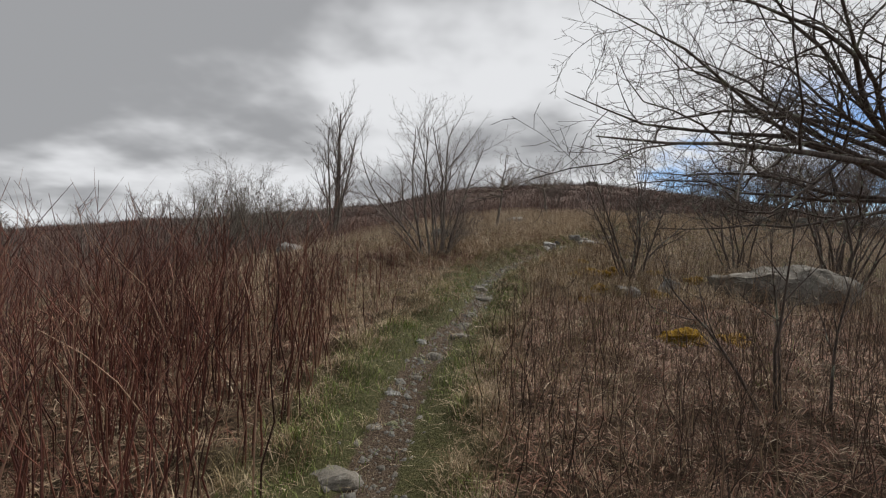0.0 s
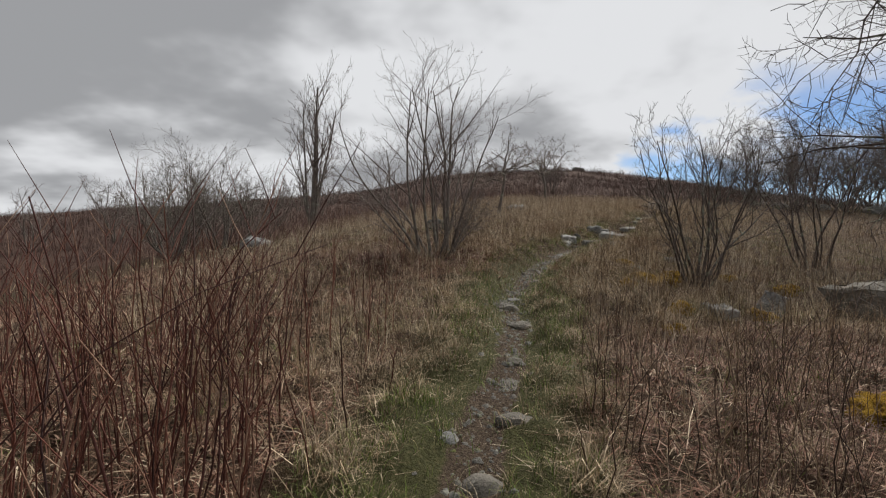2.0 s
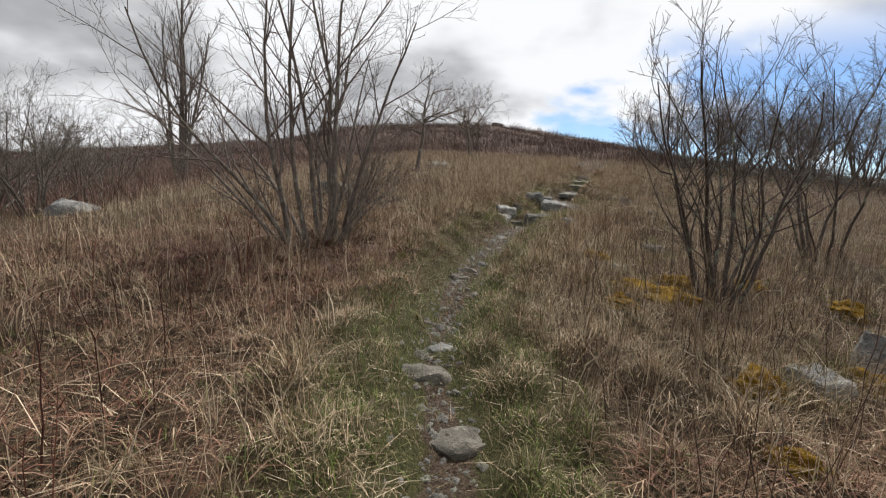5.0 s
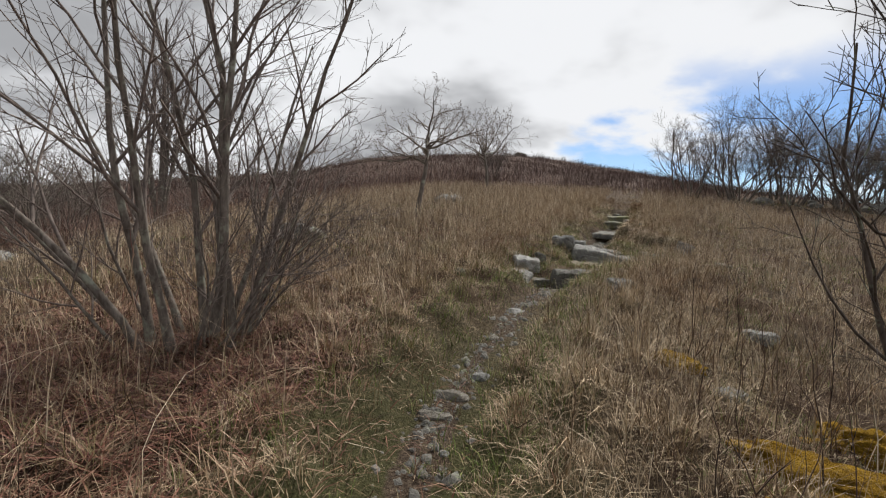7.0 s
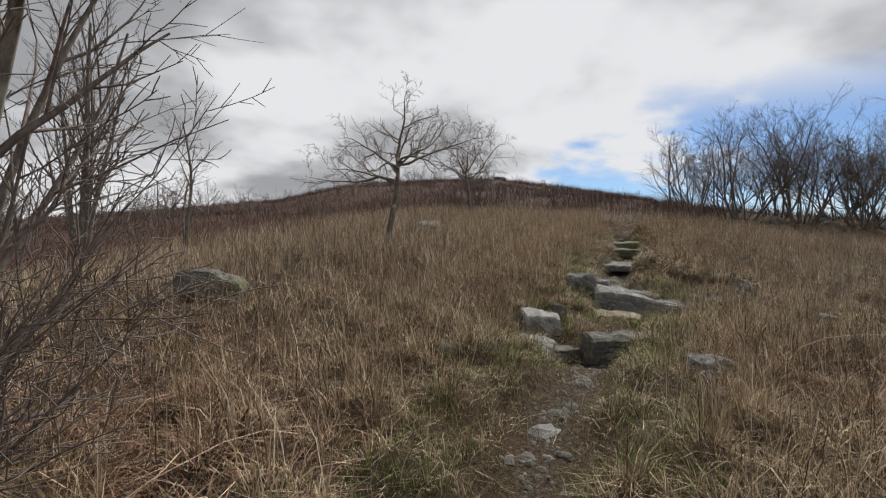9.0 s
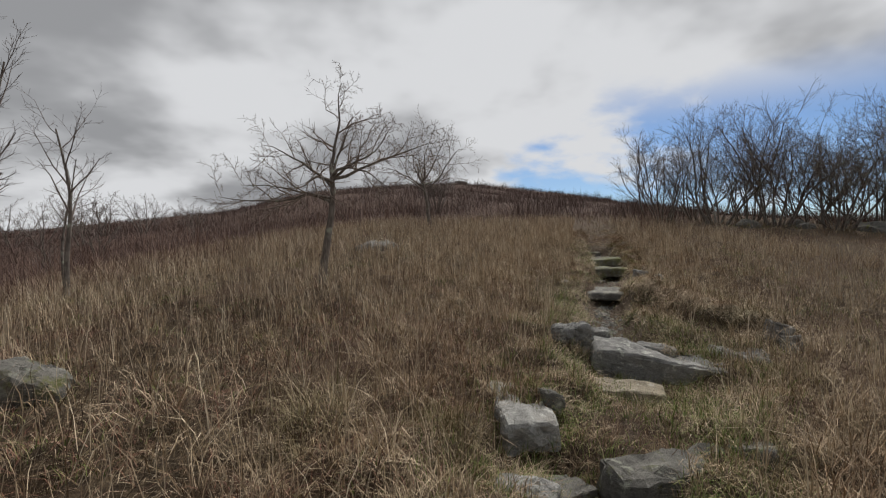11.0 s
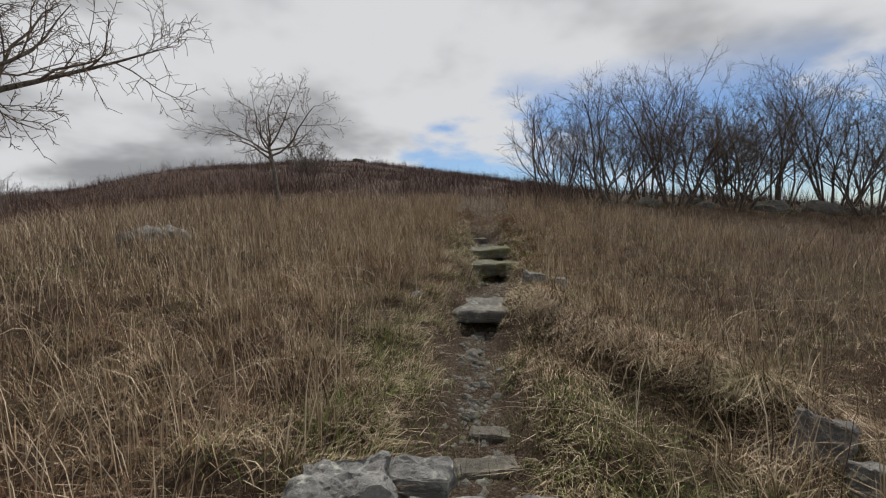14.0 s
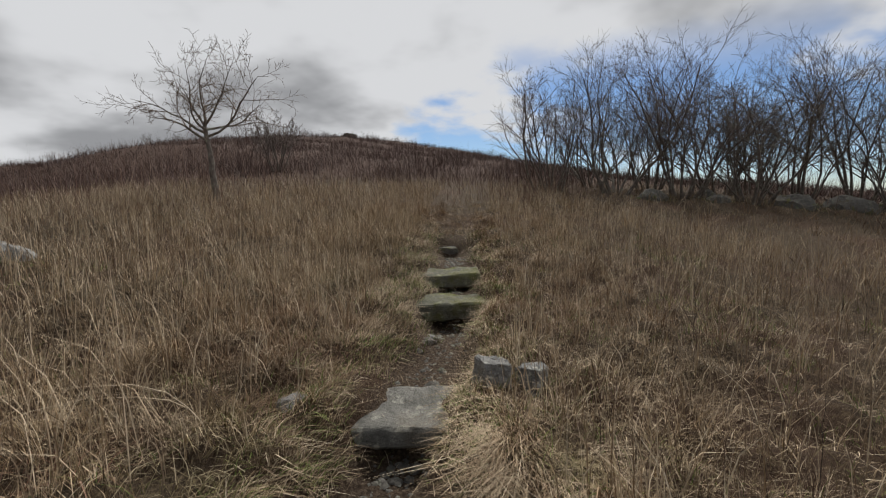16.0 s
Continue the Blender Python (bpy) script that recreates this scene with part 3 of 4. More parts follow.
for sx, sy, w, d, h, turn in (
    (-0.66, 2.78, 0.42, 0.36, 0.2, 10), (-0.5, 3.5, 0.16, 0.14, 0.08, 40), (-0.42, 4.1, 0.2, 0.12, 0.07, 0), (-0.2, 4.5, 0.14, 0.12, 0.07, 20),
    (-0.04, 5.12, 0.36, 0.26, 0.32, 30), (-0.22, 5.6, 0.2, 0.16, 0.2, 60), (0.32, 5.85, 0.34, 0.2, 0.1, -10), (0.42, 6.6, 0.34, 0.24, 0.13, 15),
    (0.6, 6.72, 0.1, 0.08, 0.08, 0), (0.5, 7.1, 0.17, 0.26, 0.1, 10), (0.57, 7.36, 0.12, 0.1, 0.08, 20), (0.8, 7.72, 0.12, 0.14, 0.1, 50),
    (0.84, 8.4, 0.5, 0.3, 0.13, 5), (0.74, 9.2, 0.5, 0.36, 0.2, -8), (0.95, 9.6, 0.3, 0.2, 0.12, 12), (1.0, 6.8, 0.17, 0.14, 0.1, 30),
    (1.7, 11.75, 0.3, 0.2, 0.12, 0), (1.98, 12.05, 0.22, 0.16, 0.16, 20), (1.84, 11.98, 0.1, 0.1, 0.12, 50), (1.56, 11.52, 0.28, 0.17, 0.1, -6),
    (1.55, 11.1, 0.09, 0.08, 0.08, 0), (1.4, 10.9, 0.09, 0.09, 0.09, 20), (1.5, 10.9, 0.06, 0.06, 0.06, 20), (2.78, 13.72, 0.32, 0.24, 0.1, 10),
    (3.35, 14.4, 0.26, 0.16, 0.09, 0), (2.3, 12.9, 0.2, 0.12, 0.08, 30), (6.55, 18.9, 0.16, 0.1, 0.07, 10), (7.75, 21.3, 0.3, 0.16, 0.1, 0),
    (7.6, 21.1, 0.14, 0.1, 0.08, 40), (7.9, 21.5, 0.16, 0.12, 0.08, 10), (0.9, 10.1, 0.14, 0.1, 0.08, 0), (1.15, 10.5, 0.12, 0.1, 0.07, 0)):
    k += 1
    stone("trail_stone", sx, sy, (w, d, h), turn, (k % 5 - 2, k % 7 - 3), FLAT_STONE if k % 3 else STONE, "grey-tan stone bedded in the worn earth trail", 0.46, k, 0.5, BEDDED, cuts=2)

# loose chips on the bare earth
rng = np.random.default_rng(5)
n = 3000
cy = rng.uniform(0.5, 24, n)
cy = np.where((cy > 15) & (cy < 17), cy + 3, cy)
cx = trail_x(cy) + rng.normal(0, 0.11, n)
tall = rng.gamma(1.6, 0.0045, n) + 0.003
corner = np.array([[1, 1, 0], [-1, 1, 0], [-1, -1, 0], [1, -1, 0], [0.6, 0.5, 1], [-0.5, 0.6, 0.8], [-0.6, -0.5, 1], [0.4, -0.6, 0.9]])
shape = corner[None] * rng.uniform(0.6, 1.4, (n, 8, 3)) * (tall[:, None, None] * np.array([1.5, 1.1, 1.0]))
a = rng.uniform(0, 6.28, n)
turned = np.stack([shape[..., 0] * np.cos(a)[:, None] - shape[..., 1] * np.sin(a)[:, None], shape[..., 0] * np.sin(a)[:, None] + shape[..., 1] * np.cos(a)[:, None], shape[..., 2]], -1)
verts = (turned + np.stack([cx, cy, ground_z(cx, cy) - 0.004], 1)[:, None]).reshape(-1, 3)
b = np.arange(n)[:, None, None] * 8
sides = np.array([[0, 1, 5, 4], [1, 2, 6, 5], [2, 3, 7, 6], [3, 0, 4, 7], [4, 5, 6, 7]])
gravel = sheet("gravel", verts, [(b + sides[None]).reshape(-1, 4)], DARK_STONE)
tagged(gravel, "loose grey stone chips on the bare earth of the trail", "gravel", kind="stuff")


def moss_cushion(x, y, w, d, h, seed):
    bm = bmesh.new()
    bmesh.ops.create_icosphere(bm, subdivisions=5, radius=0.5)
    for v in bm.verts:
        p = v.co
        s = 1 + 0.5 * noise.noise(p * 2.6 + Vector((seed, 0, 0))) + 0.32 * noise.noise(p * 7 + Vector((0, seed, 0))) + 0.16 * noise.noise(p * 19 + Vector((0, seed, 3)))
        v.co = Vector((p.x * w * s, p.y * d * s, p.z * h * s))
    ob = part("moss_cushion", bm, MOSS)
    ob.data.polygons.foreach_set("use_smooth", np.ones(len(ob.data.polygons), bool))
    ob.matrix_world = pose(x, y, float(ground_z(x, y)) - h * 0.08, 0, 0, seed * 40)
    ROCKS.append((x, y, w, d, radians(seed * 40)))
    return tagged(ob, "cushion of yellow-green moss on the ground", "moss", "moss cushions")


for args in ((3.2, 5.9, 0.75, 0.45, 0.26, 1), (3.9, 6.0, 0.5, 0.4, 0.16, 2), (3.4, 10.5, 1.05, 0.42, 0.26, 3), (3.95, 10.75, 0.5, 0.35, 0.26, 4), (4.9, 10.7, 0.5, 0.4, 0.16, 5),
             (2.9, 8.45, 0.34, 0.3, 0.26, 6), (2.5, 7.8, 0.36, 0.3, 0.2, 7), (3.5, 11.9, 0.4, 0.3, 0.16, 8), (4.0, 8.6, 0.4, 0.3, 0.24, 9), (5.4, 9.9, 0.5, 0.4, 0.2, 10), (2.9, 10.2, 0.34, 0.3, 0.14, 11)):
    moss_cushion(*args)


# ---- bare trees and shrubs ----
def limb(rng, p, d, length, r0, r1, wander, lift, points):
    """One bent branch: its places and radii."""
    pts, rad = [p.copy()], [r0]
    d = d.normalized()
    for i in range(1, points):
        d = (d + Vector((rng.gauss(0, wander), rng.gauss(0, wander), rng.gauss(0, wander) + lift))).normalized()
        pts.append(pts[-1] + d * (length / (points - 1)))
        rad.append(r0 + (r1 - r0) * i / (points - 1))
    return pts, rad


BENDS, SIDES = (9, 6, 4, 3, 3), (7, 5, 3, 3, 3)


def fork(rng, parent, level, rules, found, least):
    """Side branches of a branch, by the rule of its level."""
    if level >= len(rules):
        return
    count, ratio, angle, lift, wander, start = rules[level]
    pts, rad = parent
    last = len(pts) - 1
    length = sum((b - a).length for a, b in zip(pts, pts[1:]))
    for c in range(count):
        f = start + (0.995 - start) * (c + rng.uniform(0.1, 0.9)) / count
        k = min(int(f * last), last - 1)
        g = f * last - k
        p = pts[k].lerp(pts[k + 1], g)
        along = (pts[k + 1] - pts[k]).normalized()
        side = along.orthogonal().normalized()
        side.rotate(Matrix.Rotation(c * 2.4 + rng.uniform(0, 1.6), 3, along))
        a = radians(rng.gauss(angle, 9))
        d = along * math.cos(a) + side * math.sin(a)
        r = max((rad[k] * (1 - g) + rad[k + 1] * g) * 0.62, least)
        size = length * ratio * rng.uniform(0.6, 1.25) * (1.15 - 0.45 * f)
        child = limb(rng, p, d, size, r, max(r * 0.3, least * 0.7), wander, lift, BENDS[level + 1])
        mine = found if level else []
        if level == 0:
            found.append(mine)
        mine.append((level + 1, child))
        fork(rng, child, level + 1, rules, mine, least)


def bare_tree(name, x, y, stems, rules, seed, label, category="tree", stem_mat=None, twig_mat=None, wander=0.07, lift=0.03, group="", least=0.002):
    """stems: (dx, dy, lean x, lean y, length, radius). rules: for each level count, ratio, angle, lift, wander, start."""
    rng = random.Random(seed)
    root = new(name)
    root.location = (x, y, float(ground_z(x, y)))
    for sx, sy, lx, ly, length, r in stems:
        p = Vector((sx, sy, float(ground_z(x + sx, y + sy)) - root.location.z - 0.06))
        stem = limb(rng, p, Vector((lx, ly, 1)), length, r, r * 0.25, wander, lift, BENDS[0])
        stem[1][0] *= 1.3
        trunk = tube_part("trunk" if len(stems) < 3 else "stem", [stem], SIDES[0], stem_mat or GREY_BARK, root)
        found = []
        fork(rng, stem, 0, rules, found, least)
        for branch in found:
            verts, faces, at = [], [], 0
            for level in sorted({k for k, _ in branch}):
                some = [b for k, b in branch if k == level]
                v, f = tubes([b[0] for b in some], [b[1] for b in some], SIDES[level])
                verts.append(v)
                faces.append(f + at)
                at += len(v)
            ob = sheet("branch", np.concatenate(verts), [np.concatenate(faces)], twig_mat or TWIG_BARK)
            ob.data.polygons.foreach_set("use_smooth", np.ones(len(ob.data.polygons), bool))
            ob.parent = trunk
    return tagged(root, label, category, group)


def ring_of_stems(seed, count, spread, lean, length, r):
    rng = random.Random(seed)
    out = []
    for i in range(count):
        a = i * 6.283 / count + rng.uniform(-0.4, 0.4)
        s = rng.uniform(0.3, 1) * spread
        k = rng.uniform(0.35, 1) * lean
        out.append((math.cos(a) * s, math.sin(a) * s, math.cos(a) * k, math.sin(a) * k, length * rng.uniform(0.7, 1.08), r * rng.uniform(0.6, 1.1)))
    return out


SHRUBBY = [(7, 0.42, 36, 0.06, 0.08, 0.28), (6, 0.46, 38, 0.04, 0.1, 0.15), (4, 0.42, 40, 0.02, 0.12, 0.15)]
WHIPPY = [(6, 0.52, 46, 0.02, 0.2, 0.2), (5, 0.52, 46, 0.02, 0.17, 0.12), (4, 0.46, 46, 0.0, 0.15, 0.12)]

# tall upright tree on the left flank
bare_tree("bare_tree", -5.95, 26.6, [(0, 0, 0.02, 0, 7.0, 0.13), (0.1, 0, 0.13, 0.05, 6.0, 0.08), (-0.1, 0, -0.14, 0, 5.9, 0.08), (0, 0.1, 0.05, 0.12, 6.0, 0.07), (0.06, -0.05, 0.24, -0.1, 4.7, 0.05), (-0.06, 0, -0.26, 0.05, 4.6, 0.05)],
          [(8, 0.34, 34, 0.12, 0.06, 0.22), (7, 0.45, 32, 0.1, 0.07, 0.12), (6, 0.48, 32, 0.06, 0.09, 0.1)], 21, "tall slender leafless tree with upswept branches", wander=0.03, lift=0.06, least=0.0045)
# many-stemmed shrub left of the trail
bare_tree("bare_shrub", -0.17, 12.25, [(0.22, -0.12, 0.5, -0.1, 1.3, 0.013), (0.28, 0.05, 0.75, 0.1, 1.2, 0.012), (0.18, -0.18, 0.3, -0.15, 1.5, 0.014), (0.32, 0.12, 0.42, 0.2, 1.6, 0.015), (0.05, -0.22, 0.12, -0.1, 1.3, 0.012), (-0.32, 0.05, -0.28, 0.05, 3.4, 0.036), (-0.28, -0.1, -0.55, -0.05, 3.2, 0.032), (-0.1, -0.15, -0.12, -0.12, 3.3, 0.034), (0.05, 0.1, -0.22, 0.2, 3.5, 0.036), (0.12, -0.05, 0.1, 0.0, 3.5, 0.042), (0.24, 0.05, 0.06, 0.08, 3.4, 0.042), (0.3, 0.15, 0.2, 0.12, 3.0, 0.034),
          (0.15, 0.25, 0.1, 0.2, 2.9, 0.028), (-0.15, 0.25, -0.35, 0.35, 3.2, 0.03), (0.0, 0.3, 0.02, 0.3, 3.2, 0.028), (-0.35, 0.12, -0.8, 0.1, 2.6, 0.024), (0.3, 0.05, 0.4, 0.1, 1.6, 0.016), (0.32, 0.15, 0.6, 0.15, 1.2, 0.013), (0.3, -0.05, 0.35, -0.1, 1.1, 0.012), (0.25, 0.2, 0.5, 0.3, 1.4, 0.014), (-0.4, -0.05, -0.5, -0.2, 1.6, 0.016), (-0.3, 0.2, -0.7, 0.3, 1.9, 0.018), (0.1, -0.15, 0.1, -0.2, 1.2, 0.012)],
          [(8, 0.44, 38, 0.05, 0.1, 0.22), (6, 0.46, 38, 0.04, 0.11, 0.15), (4, 0.42, 40, 0.02, 0.13, 0.15)], 31, "large leafless shrub with many grey stems from one root", "shrub", stem_mat=GREY_BARK, wander=0.085, lift=0.04, least=0.0021)
# shrubs right of the trail
bare_tree("bare_shrub", 4.1, 10.25, [(0, 0, -0.2, 0.05, 2.7, 0.027), (0.12, 0.05, 0.12, 0.1, 2.8, 0.028), (-0.08, 0.1, -0.45, 0.1, 2.5, 0.024), (0.2, -0.05, 0.55, -0.1, 2.4, 0.026), (0.0, -0.1, 0.02, -0.2, 2.3, 0.02), (-0.12, 0, -0.3, -0.2, 1.7, 0.016), (0.25, 0.15, 0.8, 0.25, 2.3, 0.026), (0.1, 0.2, 0.2, 0.4, 2.6, 0.025), (-0.05, 0.15, -0.12, 0.3, 2.5, 0.022), (0.05, -0.05, 0.3, -0.3, 1.6, 0.014), (-0.1, -0.08, -0.55, -0.1, 1.3, 0.012), (0.15, 0.0, 0.35, 0.0, 1.5, 0.014)],
          [(7, 0.44, 46, 0.16, 0.12, 0.25), (5, 0.42, 44, 0.12, 0.12, 0.2), (3, 0.45, 42, 0.05, 0.12, 0.2)], 33, "leafless shrub with dark upturned branches among moss", "shrub", THORN_BARK, THORN_BARK, wander=0.12, lift=0.06, least=0.0026)
edge_shrub = bare_tree("bare_shrub", 7.6, 12.2, ring_of_stems(9, 8, 0.3, 0.55, 3.0, 0.03), SHRUBBY, 35, "leafless thorny shrub with dark stems", "shrub", THORN_BARK, wander=0.12, lift=0.04, least=0.0025)
for x, y, s in ((9.3, 10.8, 1.2), (10.6, 12.6, 1.25)):
    copy_thing(edge_shrub, pose(x, y, float(ground_z(x, y)), 0, 0, x * 50) @ Matrix.Scale(s, 4))
bare_tree("bare_shrub", 2.95, 3.9, [(0, 0, -0.35, 0.1, 1.6, 0.02), (0.1, 0, -0.1, -0.1, 1.9, 0.018), (0.2, 0.1, 0.1, 0.1, 1.7, 0.016), (0.5, -0.1, 0.05, 0.1, 1.5, 0.015)],
          [(6, 0.42, 40, 0.05, 0.1, 0.35), (4, 0.45, 42, 0.03, 0.12, 0.2)], 37, "small dark leafless shrub with few stems", "shrub", THORN_BARK, THORN_BARK, wander=0.07, lift=0.0, least=0.003)
# slender sapling on the left
bare_tree("sapling", -2.0, 22.7, [(0, 0, 0.06, 0.0, 3.0, 0.05), (0.02, 0.05, -0.16, 0.1, 2.6, 0.028)], [(7, 0.42, 46, 0.06, 0.12, 0.4), (5, 0.45, 44, 0.04, 0.13, 0.2), (4, 0.45, 42, 0.02, 0.12, 0.2)], 47, "slender leafless sapling in the meadow", "tree", GREY_BARK, TWIG_BARK, wander=0.08, lift=0.02, least=0.003)
# thorn trees ahead
def thorn_tree(x, y, trunk, limbs, seed, label, mat, twig, least, tilt=(0.04, 0.0), rules=WHIPPY, lift=0.03, sway=0.2):
    """A short crooked trunk from whose head long limbs spread: (turn, rise, length, radius, height on the trunk)."""
    rng = random.Random(seed)
    root = new("thorn_tree")
    root.location = (x, y, float(ground_z(x, y)))
    stem = limb(rng, Vector((0, 0, -0.06)), Vector((*tilt, 1)), trunk[0], trunk[1], trunk[1] * 0.55, 0.09, 0.1, BENDS[0])
    stem[1][0] *= 1.3
    trunk_part = tube_part("trunk", [stem], 8, mat, root)
    for turn, rise, length, r, high in limbs:
        k = high * (BENDS[0] - 1)
        i = min(int(k), BENDS[0] - 2)
        p = stem[0][i].lerp(stem[0][i + 1], k - i)
        d = Vector((math.sin(radians(turn)), math.cos(radians(turn)), rise))
        arm = limb(rng, p, d, length, r, max(r * 0.1, 0.003), sway, lift, BENDS[0])
        arm_part = tube_part("limb", [arm], 6, mat, root)
        found = []
        fork(rng, arm, 0, rules, found, least)
        verts, faces, at = [], [], 0
        for branch in found:
            for level in sorted({q for q, _ in branch}):
                some = [b for q, b in branch if q == level]
                v, f = tubes([b[0] for b in some], [b[1] for b in some], SIDES[level])
                verts.append(v)
                faces.append(f + at)
                at += len(v)
        ob = sheet("spray", np.concatenate(verts), [np.concatenate(faces)], twig)
        ob.data.polygons.foreach_set("use_smooth", np.ones(len(ob.data.polygons), bool))
        ob.parent = arm_part
    return tagged(root, label, "tree", "thorn trees")


thorn_tree(2.33, 20.8, (1.75, 0.07), [(-70, 0.34, 1.85, 0.034, 0.76), (-85, 0.42, 1.45, 0.026, 0.8), (-45, 0.9, 1.4, 0.032, 0.9), (75, 0.14, 1.85, 0.034, 0.98), (100, 0.35, 1.35, 0.026, 0.98), (-12, 2.6, 1.6, 0.04, 1.0), (150, 0.8, 1.3, 0.03, 1.0), (-150, 0.6, 1.3, 0.03, 0.95), (40, 0.7, 1.3, 0.03, 1.0)],
           42, "gnarled leafless thorn tree with long spreading limbs", GREY_BARK, PALE_TWIG, 0.003, (0.1, 0.0), lift=0.0, rules=[(7, 0.5, 48, 0.0, 0.2, 0.2), (7, 0.48, 48, 0.0, 0.18, 0.1), (5, 0.42, 48, 0.0, 0.16, 0.1)])
thorn_tree(6.4, 30.0, (1.8, 0.08), [(-75, 0.5, 1.5, 0.035, 0.8), (-50, 0.8, 1.9, 0.035, 0.9), (80, 0.45, 2.3, 0.035, 0.85), (60, 0.8, 2.1, 0.035, 0.95), (10, 1.8, 1.5, 0.04, 1.0), (120, 0.8, 1.8, 0.03, 1.0), (-110, 0.7, 1.6, 0.03, 0.95), (180, 1.0, 1.8, 0.03, 1.0), (-20, 1.2, 1.9, 0.03, 1.0)],
           44, "small leafless thorn tree with a round open crown", GREY_BARK, PALE_TWIG, 0.0045, (-0.02, 0), lift=0.02)
bare_tree("bare_shrub", 9.4, 41.0, ring_of_stems(15, 10, 0.3, 0.5, 2.3, 0.03), SHRUBBY, 46, "far leafless bush on the hillside", "shrub", twig_mat=TWIG_BARK, least=0.008)
# the thorn that overhangs the start of the trail
thorn_tree(4.95, 4.45, (2.5, 0.14), [(-108, 0.4, 4.8, 0.042, 0.84), (-98, 0.42, 4.1, 0.032, 0.86), (-84, 0.36, 4.1, 0.035, 0.82), (-120, 0.6, 4.2, 0.034, 0.85), (-60, 0.3, 3.2, 0.032, 0.8), (-100, 0.7, 3.4, 0.034, 0.95), (-118, 0.5, 3.0, 0.026, 0.88), (-75, 0.22, 3.2, 0.026, 0.8), (-105, 0.42, 3.9, 0.032, 0.9),
           (-92, 0.15, 2.8, 0.024, 0.8), (-86, 0.8, 3.2, 0.03, 0.95), (-68, 0.55, 3.2, 0.03, 0.9), (-108, 1.0, 3.2, 0.03, 1.0), (-30, 0.6, 3.0, 0.035, 0.9), (20, 0.8, 2.8, 0.035, 0.95), (90, 0.7, 2.8, 0.035, 0.95), (-90, 1.6, 3.0, 0.035, 1.0)],
           52, "dark tangled leafless thorn tree overhanging the trail", THORN_BARK, THORN_BARK, 0.0022, (0.0, 0.0), lift=0.0, sway=0.16,
           rules=[(9, 0.3, 48, 0.03, 0.2, 0.2), (7, 0.48, 50, 0.02, 0.22, 0.1), (5, 0.45, 50, 0.01, 0.22, 0.1)])

# thicket on the right
THICKET = [(8, 0.46, 40, 0.08, 0.14, 0.2), (6, 0.5, 38, 0.07, 0.14, 0.2), (5, 0.55, 36, 0.05, 0.12, 0.15)]
kinds = [bare_tree("thicket_tree", x, y, ring_of_stems(s, 9, 0.55, 0.66, h * 0.9, 0.05), THICKET, s, "leafless many-stemmed tree in a dense thicket", group="thicket trees", stem_mat=GREY_BARK, twig_mat=TWIG_BARK if s % 2 else GREY_BARK, least=0.004, wander=0.13, lift=0.06)
         for x, y, h, s in ((16.8, 30.6, 3.7, 61), (18.2, 29.0, 4.5, 62), (19.5, 27.5, 4.7, 63), (20.8, 26.2, 4.5, 64))]
rng = random.Random(8)
for i, (x, y, s) in enumerate(((22.8, 26.0, 1.0), (24.4, 24.9, 1.05), (21.8, 28.0, 1.0), (20.4, 29.6, 0.95), (19.2, 31.2, 0.8), (26.4, 23.4, 1.05), (28.2, 22.2, 1.1), (24.0, 28.2, 1.0), (30.4, 20.8, 1.1), (23.6, 23.6, 0.75))):
    copy_thing(kinds[(i + 1) % 4], pose(x, y, float(ground_z(x, y)), 0, 0, rng.uniform(0, 360)) @ Matrix.Scale(s, 4))
# bushes on the far left
BUSHY = [(5, 0.45, 38, 0.05, 0.12, 0.15), (5, 0.48, 38, 0.04, 0.12, 0.15), (3, 0.55, 38, 0.02, 0.12, 0.1)]
bushes = [bare_tree("bush", x, y, ring_of_stems(s, 5, 0.4, 0.6, h, 0.05), BUSHY, s, "leafless grey bush on the far slope", "bush", group="far bushes", least=0.009, wander=0.1)
          for x, y, h, s in ((-15.6, 36.5, 3.4, 71), (-17.5, 35.0, 3.8, 72))]
for i, (x, y, s) in enumerate(((-19.5, 33.5, 1.0), (-12.8, 31.5, 0.7), (-22.5, 31.0, 1.0), (-14.4, 39.0, 0.9), (-25, 28.0, 1.0), (-28, 24, 1.0), (-8.0, 36.0, 0.6), (-9.5, 45.0, 0.8), (-18.0, 44.0, 0.9), (-5.0, 48.0, 0.6), (-24.0, 40.0, 1.0), (-13.0, 52.0, 0.9), (-30, 33, 1.0), (-11.0, 58.0, 0.9), (-14.5, 60.0, 1.0), (-17.5, 57.0, 0.95), (-21.0, 60.0, 1.1), (-24.0, 54.0, 1.0), (-8.0, 62.0, 0.75), (-27.0, 58.0, 1.1), (-19.0, 66.0, 1.0), (-12.5, 66.0, 0.8))):
    copy_thing(bushes[i % 2], pose(x, y, float(ground_z(x, y)), 0, 0, rng.uniform(0, 360)) @ Matrix.Scale(s, 4))
for x, y, s in ((-8.0, 21.0, 0.78), (-9.4, 20.0, 0.84), (-7.2, 22.8, 0.66), (-10.6, 23.5, 0.85)):
    copy_thing(kinds[1], pose(x, y, float(ground_z(x, y)), 0, 0, rng.uniform(0, 360)) @ Matrix.Scale(s, 4))
